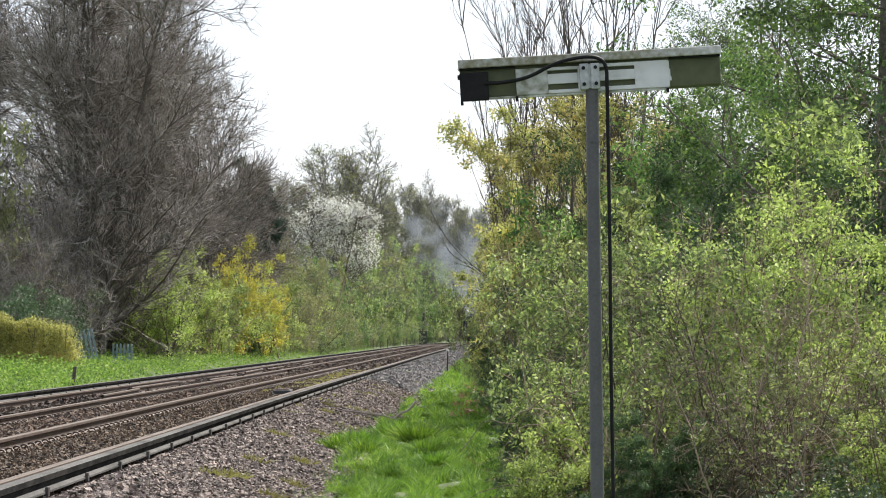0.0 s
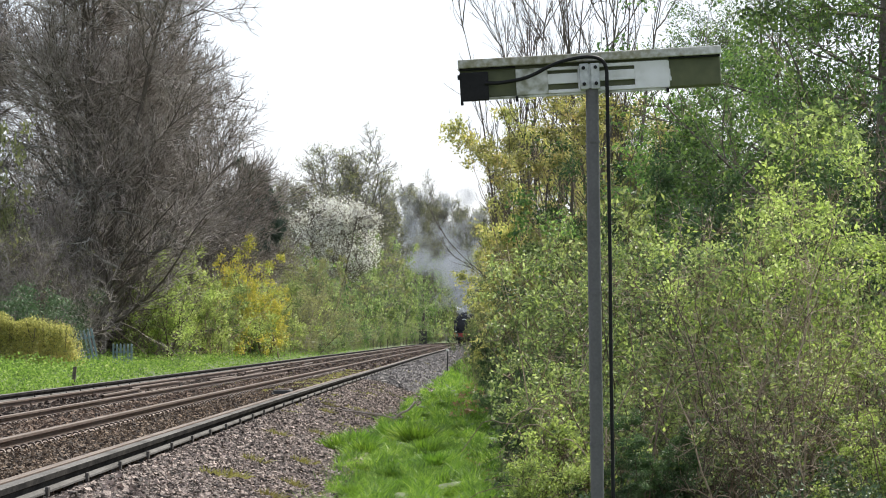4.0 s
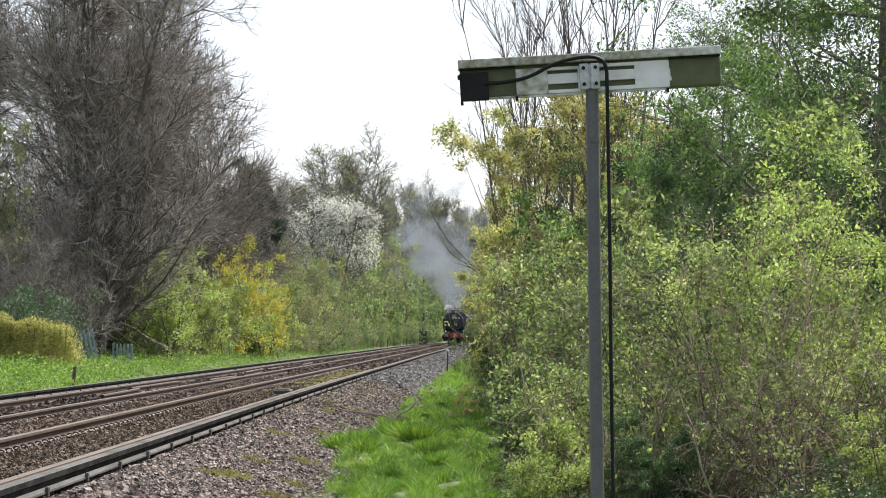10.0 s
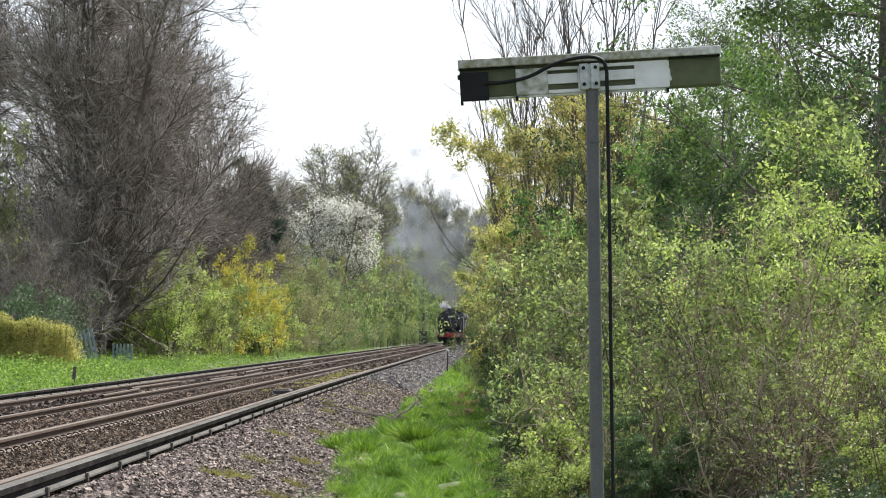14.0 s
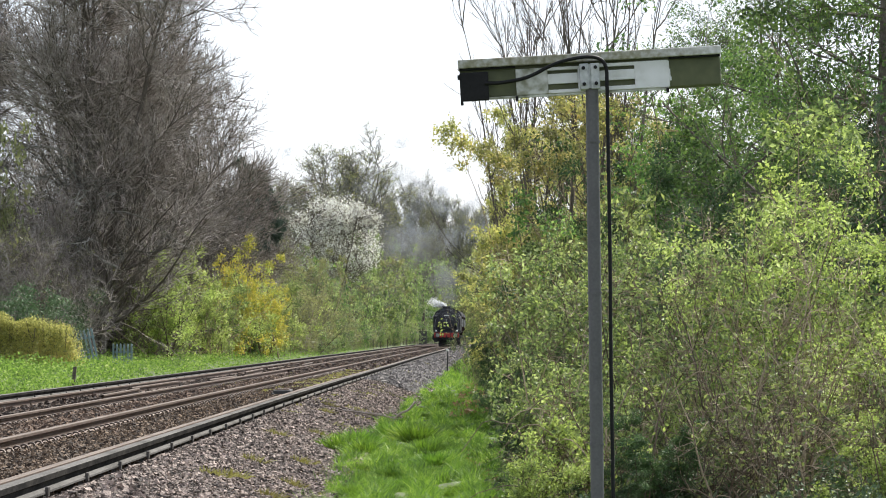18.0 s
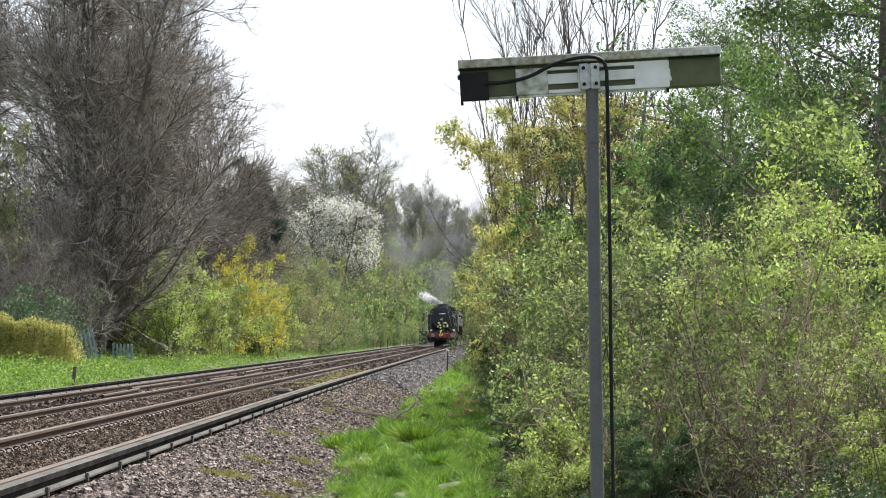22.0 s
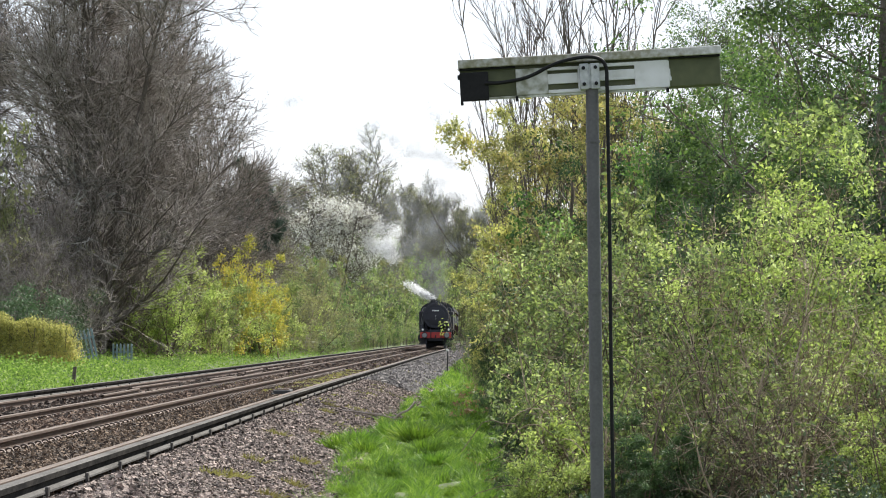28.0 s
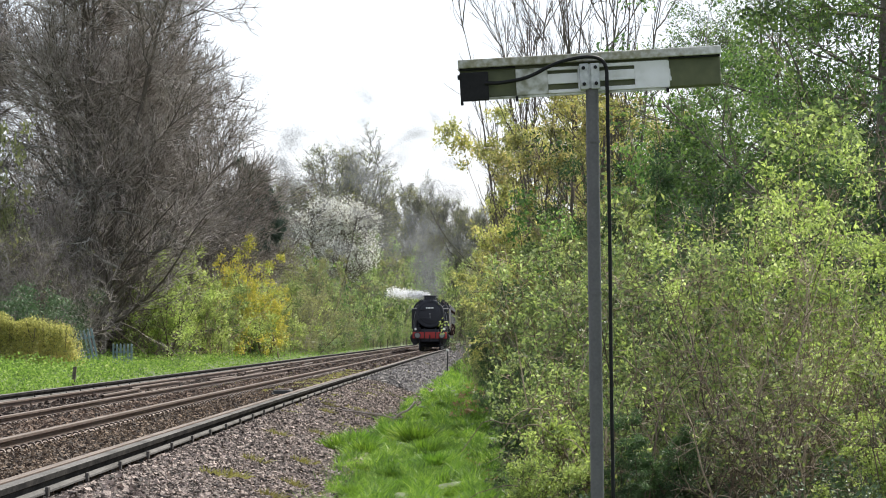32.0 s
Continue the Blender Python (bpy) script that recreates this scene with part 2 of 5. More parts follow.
def leaves(rng, pts, size, fold=0.25, flat=0.35, narrow=0.55):
    """A folded leaf of two triangles at each point."""
    n = len(pts)
    s = size * rng.uniform(0.6, 1.3, (n, 1))
    d = unit(rng.normal(0, 1, (n, 3)) + np.array([0, 0, -0.1]))
    nrm = unit(rng.normal(0, 1, (n, 3)) + np.array([0, 0, flat * 3]))
    w = unit(np.cross(d, nrm))
    nrm = np.cross(w, d)
    tipp = pts + d * s
    mid = pts + d * s * 0.45
    l, r = mid + w * s * narrow * 0.5 + nrm * s * fold * 0.5, mid - w * s * narrow * 0.5 + nrm * s * fold * 0.5
    V = np.stack([pts, l, tipp, r], 1).reshape(-1, 3)
    b = np.arange(n)[:, None] * 4
    F = np.concatenate([b + np.array([0, 1, 2]), b + np.array([0, 2, 3])], 1).reshape(-1, 3)
    return V, F


def along(rng, P, n, spread, t0=0.2):
    """n points scattered round the polylines."""
    m, k, _ = P.shape
    w = rng.integers(0, m, n)
    t = rng.uniform(t0, 1, n) * (k - 1)
    i = np.minimum(t.astype(int), k - 2)
    f = (t - i)[:, None]
    return P[w, i] * (1 - f) + P[w, i + 1] * f + rng.normal(0, spread, (n, 3))


def patchy(rng, pts, scale, cut):
    """Keeps the points where a smooth random field is high, so that gaps open."""
    v = np.zeros(len(pts))
    for _ in range(7):
        v += np.sin(pts @ (rng.normal(0, 1, 3) * 6.28 / scale) + rng.uniform(0, 6.28))
    return pts[v > cut]


def clumps(rng, P, n, per, radius, scale=0.8, cut=-1.0):
    """Leaf places in little sprays on the twigs."""
    c = patchy(rng, along(rng, P, n, 0.01, 0.3), scale, cut)
    return np.repeat(c, per, 0) + rng.normal(0, radius, (len(c) * per, 3))


# ---- the line: a very gentle bend to the right ----
BEND_S = np.arange(-1000.0, 4001.0, 5.0)
BEND_X = np.interp(BEND_S, [-1000, 70, 126, 205, 261, 317, 365, 390, 418, 433, 447, 465, 485, 503, 527, 560, 575, 600, 700, 4000],
                   [0, 0, 0.3, 0.65, 1.06, 1.22, 1.44, 1.6, 1.83, 2.05, 2.38, 2.9, 3.6, 4.4, 5.7, 8.2, 9.8, 13.0, 28.5, 500.0])
for _ in range(3):
    BEND_X[2:-2] = (BEND_X[:-4] + BEND_X[1:-3] + BEND_X[2:-2] + BEND_X[3:-1] + BEND_X[4:]) / 5


def bend(s):
    return np.interp(s, BEND_S, BEND_X)


def heading(s):
    return (bend(s + 6.0) - bend(s - 6.0)) / 12.0


NEAR_L, NEAR_R, NEAR_C = -5.03, -3.57, -3.2      # running rails and conductor rail of the near track
FAR_R, FAR_L, FAR_C = -7.0, -8.48, -8.93         # the far track, a little lower
DROP = -0.10


def ground_height(u):
    return np.interp(u, [-3000, -60, -22, -16, -13, -11, -9.9, -9.5, -2.7, -1.65, 0.3, 3, 8, 60, 3000],
                     [6, 3, 0.9, 0.25, 0.03, -0.15, -0.4, -0.6, -0.6, -0.43, -0.40, -0.2, 0.1, 1.5, 6])


def sheet(us, ss, zf, rough=0.0, seed=3):
    rng = np.random.default_rng(seed)
    U, S = np.meshgrid(us, ss)
    Z = zf(U) + (rng.normal(0, rough, U.shape) if rough else 0)
    V = np.stack([U + bend(np.clip(S, 0, 900)), S, Z], -1).reshape(-1, 3)
    n, m = U.shape
    i = np.arange(n * m).reshape(n, m)
    F = np.stack([i[:-1, :-1], i[:-1, 1:], i[1:, 1:], i[1:, :-1]], -1).reshape(-1, 4)
    return V, F


us = np.concatenate([[-3000, -800, -200, -60, -40, -28], np.arange(-22, -9.4, 0.5), [-9.5, -6, -2.7], np.arange(-1.65, 5, 0.3), [6, 8, 12, 20, 60, 200, 800, 3000]])
ss = np.concatenate([[-800, -100, -20, 0, 10], np.arange(20, 120, 1.0), np.arange(120, 420, 5), np.arange(420, 900, 20), [1000, 1500, 2500, 4000]])
tagged(new("ground", mesh_of("ground", *sheet(us, ss, ground_height, 0.02), M_SOIL, True)), "rough grassy ground beside the railway line", "ground", kind="structure")


def bed_height(u):
    return np.interp(u, [-10.3, -9.6, -9.3, -8.6, -6.9, -6.2, -5.6, -5.1, -3.4, -3.27, -2.95, -2.7, -2.3, -1.5], [-0.5, -0.33, -0.26, -0.26, -0.26, -0.28, -0.2, -0.165, -0.165, -0.115, -0.085, -0.12, -0.23, -0.5])


bs = np.concatenate([np.arange(-40, 20, 4), np.arange(20, 120, 0.5), np.arange(120, 900, 6)])
tagged(new("ballast_bed", mesh_of("ballast_bed", *sheet(np.concatenate([np.arange(-10.3, -1.5, 0.15), [-1.5]]), bs, bed_height, 0.012, 4), M_BED, True)), "brown stone ballast bed under two railway tracks", "ballast", kind="structure")


def swept(profile, u, z, s0, s1):
    """A bar of that profile along the line; gives its vertices, quads and the quads' profile side."""
    s = np.concatenate([np.arange(s0, min(s1, 150), 3.0), np.arange(150, s1 + 1, 12.0)]) if s1 > 150 else np.arange(s0, s1 + 0.1, 3.0)
    pr = np.array(profile)
    k = len(pr)
    V = np.stack([u + bend(s)[:, None] + pr[None, :, 0] + 0 * s[:, None], s[:, None] + 0 * pr[None, :, 0], z + pr[None, :, 1] + 0 * s[:, None]], -1).reshape(-1, 3)
    i = np.arange(len(s) * k).reshape(len(s), k)
    j = np.roll(i, -1, 1)
    F = np.stack([i[:-1], i[1:], j[1:], j[:-1]], -1)
    side = np.tile(np.arange(k), len(s) - 1)
    return V, F.reshape(-1, 4), side


RAIL = [(-0.036, -0.006), (-0.028, 0.0), (0.028, 0.0), (0.036, -0.006), (0.036, -0.035), (0.009, -0.05), (0.009, -0.125), (0.03, -0.138), (0.07, -0.15), (0.07, -0.159),
        (-0.07, -0.159), (-0.07, -0.15), (-0.03, -0.138), (-0.009, -0.125), (-0.009, -0.05), (-0.036, -0.035)]
COND = [(-0.045, -0.008), (-0.036, 0.0), (0.036, 0.0), (0.045, -0.008), (0.045, -0.05), (0.02, -0.065), (0.02, -0.1), (0.055, -0.115), (0.065, -0.12), (0.065, -0.135),
        (-0.065, -0.135), (-0.065, -0.12), (-0.02, -0.1), (-0.02, -0.065), (-0.045, -0.05)]


# worn: further profile sides that take the top colour
def rail_mesh(name, profile, u, z, s0, s1, body, top, worn=()):
    v, f, side = swept(profile, u, z, s0, s1)
    return mesh_of(name, v, f, [body, top], False, np.where((side <= 2) | np.isin(side, worn), 1, 0))


def track(label, left, right, cond, z):
    t = tagged(new("railway_track"), label, "railway track", "running lines")
    part("rail", rail_mesh("rail", RAIL, left, z, -40, 900, M_RUST, M_RAILHEAD), None, t)
    part("rail", rail_mesh("rail", RAIL, right, z, -40, 900, M_RUST, M_RAILHEAD), None, t)
    # sides 6 to 8, the right foot flange, take the pale top colour too
    c = part("conductor_rail", rail_mesh("conductor_rail", COND, cond, z + 0.076, -40, 700, M_CONDUCTOR, M_CONDTOP, (6, 7, 8)), None, t, "grey conductor rail with a worn flat top")
    return t, c


near_track, near_cond = track("near railway track with rusty rails on ballast", NEAR_L, NEAR_R, NEAR_C, 0.0)
far_track, far_cond = track("far railway track with rusty rails on ballast", FAR_L, FAR_R, FAR_C, DROP)


# ---- plants ----
def plant(name, label, category, woody, green, group="", parts=("trunk", "crown"), bark=None, leaf=None, at=(0, 0, 0), extra=None):
    """A plant on an empty at its foot: woody and green are (verts, faces)."""
    e = tagged(new(name), label, category, group)
    part(parts[0], mesh_of(parts[0], *woody, bark or M_BARK), None, e)
    if green is not None:
        part(parts[1], mesh_of(parts[1], *green, leaf), None, e)
    if extra is not None:
        part(extra[0], mesh_of(extra[0], *extra[1], extra[2]), None, e)
    e.matrix_basis = pose(at[0], at[1], foot(at[0], at[1]))
    return e


def foot(x, y):
    """The ground under a plant, a little below its surface."""
    return float(ground_height(x - float(bend(y)))) - 0.03


def placed(src, x, y, z, turn, sx=1.0, sz=1.0, label=""):
    c = copy_thing(src, pose(x, y, foot(x, y), 0, 0, turn))
    c.scale = (sx, sx, sz)
    if label:
        tagged(c, label)
    return c


def bare_tree(seed, h, spread, trunks=1, twigs=5, fork=38, r=0.2, crown0=0.12, lift=0.1, dense=(16, 8, 8), thick=1.0, rmin=0.02, crook=0.13, lean=0.1, narrow=0.6):
    rng = np.random.default_rng(seed)
    st = rng.normal(0, 0.25, (trunks, 3)) * [1, 1, 0]
    d = rng.normal(0, lean, (trunks, 3)) + [0, 0, 1]
    T = paths(rng, st, d, np.full(trunks, h), 12, 0.05, 0.03)
    TR = np.tile(r * np.linspace(1, 0.08, 13), (trunks, 1))
    A, AR = limbs(rng, T, TR, dense[0], spread, fork + 18, 7, crook, lift, crown0, 0.4, rmin, narrow=narrow)
    B, BR = limbs(rng, A, AR, dense[1], spread * 0.46, fork - 2, 5, crook * 1.25, lift, 0.12, 0.55, 0.019 * thick)
    C, CR = limbs(rng, B, BR, dense[2], spread * 0.2, fork - 4, 3, crook * 1.6, lift, 0.1, 0.5, 0.006)
    D, DR = limbs(rng, C, CR, twigs, spread * 0.085, fork, 1, 0.15, lift, 0.1, 0.6, 0.0035)
    woody = joined([tubes(T, TR, 8), tubes(A, AR, 4), tubes(B, BR, 3)])
    return woody, joined([ribbons(rng, C, 0.03 * thick), slivers(rng, D, 0.018 * thick)]), C, D


def ribbons(rng, P, w):
    """Crooked twigs: a thin tapering strip along each path."""
    n, k, _ = P.shape
    side = unit(np.cross(P[:, -1] - P[:, 0], rng.normal(0, 1, (n, 3))))[:, None] * (w * 0.5 * np.linspace(1, 0.4, k))[None, :, None]
    V = np.stack([P - side, P + side], 2).reshape(-1, 3)
    i = np.arange(n * k * 2).reshape(n, k, 2)
    F = np.stack([i[:, :-1, 0], i[:, :-1, 1], i[:, 1:, 1], i[:, 1:, 0]], -1).reshape(-1, 4)
    return V, F


def slivers(rng, P, w):
    """The finest twigs: a thin tapering sliver along each path."""
    a, b = P[:, 0], P[:, -1]
    side = unit(np.cross(b - a, rng.normal(0, 1, a.shape))) * w * 0.5
    V = np.stack([a - side, a + side, b + side * 0.3, b - side * 0.3], 1).reshape(-1, 3)
    return V, np.arange(len(V)).reshape(-1, 4)


FIELD = np.random.default_rng(77)
FIELD_K, FIELD_P = FIELD.normal(0, 1, (8, 3)), FIELD.uniform(0, 6.28, 8)


def field(p, scale):
    """One smooth random field over the whole place."""
    return np.sin((p @ FIELD_K.T) * (6.28 / scale) + FIELD_P).sum(1)


def shrub(seed, h, spread, stems, n, size, per=5, scale=0.9, cut=-1.0, wild=0.12, lift=0.06, lean=0.35, r=0.02, cluster=0.03, sub=8, twig=5, foot=0.25, fine=0.006, at=None, edge=None):
    rng = np.random.default_rng(seed)
    st = rng.normal(0, spread * foot, (stems, 3)) * [1, 1, 0]
    d = rng.normal(0, lean, (stems, 3)) * [1, 1, 0] + [0, 0, 1]
    T = paths(rng, st, d, h * rng.uniform(0.5, 1.1, stems), 8, wild, lift)
    TR = np.tile(r * np.linspace(1, 0.2, 9), (stems, 1))
    A, AR = limbs(rng, T, TR, sub, spread * 0.5, 58, 5, wild * 1.6, lift, 0.03, 0.5, 0.003)
    B, BR = limbs(rng, A, AR, twig, spread * 0.2, 50, 1, 0.2, lift * 0.3, 0.1, 0.6, 0.002)
    if at is None:
        P = clumps(rng, B, n // per, per, cluster, scale, cut)
    else:
        at = np.array(at)
        c = along(rng, B, n // per, 0.01, 0.3)
        c = c[field(c + at, scale) > cut]
        P = np.repeat(c, per, 0) + rng.normal(0, cluster, (len(c) * per, 3))
        if edge is not None:                      # kept back from the walkway by trimming
            P = P[P[:, 0] + at[0] > edge]
            B = B[B[:, 1, 0] + at[0] > edge]
            keep = A[:, -1, 0] + at[0] > edge
            A, AR = A[keep], AR[keep]
            keep = T[:, -1, 0] + at[0] > edge
            T, TR = T[keep], TR[keep]
    woody = joined([tubes(T, TR, 5), tubes(A, AR, 3), slivers(rng, B, fine)])
    return woody, leaves(rng, P, size), B


# ---- big bare trees across the line ----
def make_bare(name, label, seed, h, spread, at, group="bare trees", **kw):
    woody, fine, _, _ = bare_tree(seed, h, spread, **kw)
    e = plant(name, label, "tree", woody, fine, group, ("trunk", "twigwork"), M_BARK, M_TWIG, at)
    return e


big = make_bare("bare_tree", "tall leafless tree with dense fine brown twigs", 11, 17.0, 6.0, (-14.6, 142, 0.35), trunks=4, twigs=4, r=0.2, crown0=0.04, dense=(32, 11, 7), lift=0.06, fork=40, rmin=0.03, lean=0.04, narrow=0.85)
# lower boughs, coloured paler than the other limbs to look sunlit
rng = np.random.default_rng(17)
P0 = paths(rng, np.stack([rng.normal(0, 0.5, 16), rng.normal(-0.5, 0.5, 16), rng.uniform(2.5, 8.5, 16)], 1), np.stack([rng.normal(-0.25, 0.75, 16), np.full(16, -0.55), rng.uniform(0.0, 0.4, 16)], 1), rng.uniform(3.5, 6.0, 16), 9, 0.16, -0.03)
R0 = np.tile(np.linspace(0.055, 0.014, 10), (16, 1))
Q0, QR = limbs(rng, P0, R0, 9, 1.6, 46, 5, 0.28, -0.02, 0.15, 0.6, 0.013)
S0, SR = limbs(rng, Q0, QR, 5, 0.6, 46, 2, 0.3, 0.0, 0.1, 0.6, 0.01)
for i in range(16):
    v_, f_ = joined([tubes(P0[i:i + 1], R0[i:i + 1], 5), tubes(Q0[i * 9:i * 9 + 9], QR[i * 9:i * 9 + 9], 3), ribbons(rng, S0[i * 45:i * 45 + 45], 0.022)])
    part("bough", mesh_of("bough", v_, f_, M_PALETWIG), None, big, "crooked lower bough in a pale sunlit tone")
placed(big, -21.6, 150, 0.5, 130, 0.85, 1.0)
tall = make_bare("bare_tree", "leafless tree with upswept brown branches", 12, 12.5, 5.0, (-15.2, 172, 0.3), trunks=3, twigs=4, r=0.13, crown0=0.16, dense=(18, 10, 6), lift=0.07, fork=38, rmin=0.028)
placed(tall, -18.0, 168, 0.5, 200, 1.1, 1.15)
placed(tall, -14.6, 196, 0.3, 250, 1.1, 1.0)
placed(tall, -15.0, 184, 0.3, 100, 0.8, 1.35)
placed(tall, -15.4, 158, 0.3, 300, 0.8, 1.35)
placed(tall, -13.6, 190, 0.3, 20, 0.75, 0.62)
placed(tall, -17.5, 215, 0.4, 310, 0.8, 0.7)
placed(tall, -15.2, 250, 0.4, 70, 0.8, 0.8)
placed(tall, -17.2, 272, 0.4, 170, 0.95, 0.9)
placed(tall, -17.0, 292, 0.4, 250, 0.75, 0.75)
woody, fine, C, D = bare_tree(13, 19.0, 5.4, trunks=4, twigs=3, r=0.2, crown0=0.2, fork=34, dense=(22, 9, 6), thick=1.6, lift=0.10, rmin=0.05, crook=0.15)
rng = np.random.default_rng(14)
# the haze at this distance is put into the grey twig colour
ash = plant("budding_tree", "tall tree with grey twigs and olive buds", "tree", woody, leaves(rng, clumps(rng, D, 6500, 4, 0.25, 3.0, 0.2), 0.17), "far trees", ("trunk", "budding"), M_PALETWIG, M_OLIVE, (-15.8, 400, 0.6), ("twigwork", fine, M_PALETWIG))
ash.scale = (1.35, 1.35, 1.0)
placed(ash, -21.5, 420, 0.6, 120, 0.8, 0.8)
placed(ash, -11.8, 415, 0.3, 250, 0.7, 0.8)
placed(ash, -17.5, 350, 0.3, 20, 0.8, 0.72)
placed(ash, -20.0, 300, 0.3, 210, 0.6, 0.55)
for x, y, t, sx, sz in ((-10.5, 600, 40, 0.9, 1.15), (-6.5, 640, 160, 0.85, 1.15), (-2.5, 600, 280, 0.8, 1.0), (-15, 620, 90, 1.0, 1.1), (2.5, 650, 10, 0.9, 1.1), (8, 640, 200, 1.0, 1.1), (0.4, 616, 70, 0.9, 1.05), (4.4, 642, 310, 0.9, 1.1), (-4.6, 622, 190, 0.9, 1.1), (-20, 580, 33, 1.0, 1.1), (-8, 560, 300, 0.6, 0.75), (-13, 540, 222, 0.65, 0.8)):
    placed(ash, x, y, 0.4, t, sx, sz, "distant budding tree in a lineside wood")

# ---- brown undergrowth beneath them ----
woody, green, B = shrub(21, 4.2, 3.0, 34, 6000, 0.06, lean=0.4, r=0.03, sub=12, twig=26, fine=0.018)
scrub = plant("bare_shrub", "tangled brown leafless shrub with few leaves", "shrub", woody, green, "undergrowth", ("stemwork", "foliage"), M_TWIG, M_OLIVE, (-16.5, 132, 0.4))
for x, y, t, sx, sz in ((-15.6, 129, 40, 0.85, 1.0), (-14.9, 146, 240, 0.9, 1.2), (-14.4, 153, 300, 0.8, 1.0), (-16.2, 138, 10, 1.0, 1.4), (-17.0, 136, 80, 1.0, 1.4)):
    placed(scrub, x, y, 0.25, t, sx, sz)
rng = np.random.default_rng(5)
for i in range(22):
    y = 140 + i * 6.5 + rng.uniform(-2, 2)
    placed(scrub, -14.6 - rng.uniform(0, 3.5) + 0.2 * (i % 3), y, 0.3, rng.uniform(0, 360), rng.uniform(0.9, 1.4), rng.uniform(0.9, 1.5))

# ---- leafy shrubs along the far side ----
woody, green, B = shrub(31, 4.6, 2.6, 16, 24000, 0.12, per=7, scale=0.8, cut=0.7, wild=0.17, lean=0.3, r=0.03, sub=10, twig=6, cluster=0.10)
lime = plant("shrub", "bushy shrub with yellow green spring leaves", "shrub", woody, green, "lineside shrubs", ("stemwork", "foliage"), M_STEM, M_LIME, (-12.6, 146, 0.1))
woody, green, B = shrub(32, 5.0, 2.2, 12, 22000, 0.12, per=7, scale=0.8, cut=0.3, wild=0.13, lean=0.2, r=0.03, sub=9, twig=6, cluster=0.10, lift=0.1)
gold = plant("shrub", "upright maple shrub with golden young leaves", "shrub", woody, green, "lineside shrubs", ("stemwork", "foliage"), M_STEM, M_GOLD, (-11.5, 186, 0.0))
woody, green, B = shrub(33, 4.6, 2.8, 24, 20000, 0.11, scale=1.1, cut=0.0, wild=0.17, lean=0.35, r=0.03, sub=10, twig=7, cluster=0.12)
olive = plant("shrub", "twiggy shrub with dull olive leaves", "shrub", woody, green, "lineside shrubs", ("stemwork", "foliage"), M_TWIG, M_OLIVE, (-11.0, 232, 0.0))
woody, green, B = shrub(34, 4.4, 2.4, 18, 20000, 0.12, scale=1.1, cut=0.0, wild=0.17, lean=0.3, r=0.03, sub=10, twig=6, cluster=0.12)
haw = plant("shrub", "dense shrub with fresh mid green leaves", "shrub", woody, green, "lineside shrubs", ("stemwork", "foliage"), M_STEM, M_HAW, (-11.6, 205, 0.0))
FAR = {}
for key, mt, seed, word in (("olive", M_OLIVE, 36, "dull olive"), ("haw", M_FARGREEN, 37, "mid green"), ("lime", M_HAW, 38, "yellow green"), ("deep", M_DEEP, 39, "dark green")):
    woody, green, B = shrub(seed, 10.0, 4.0, 18, 13000, 0.33, per=11, scale=1.5, cut=1.0, wild=0.15, lean=0.17, r=0.04, sub=14, twig=6, cluster=0.2, fine=0.016, foot=0.3)
    FAR[key] = plant("lineside_bush", "tall lineside bush with " + word + " leaves", "shrub", woody, green, "lineside bushes", ("stemwork", "foliage"), M_TWIG, mt, (-12.2, 336 + seed, 0.0))
    FAR[key].scale = (0.8, 0.8, 0.95)
f_olive, f_haw, f_lime, f_deep = FAR["olive"], FAR["haw"], FAR["lime"], FAR["deep"]
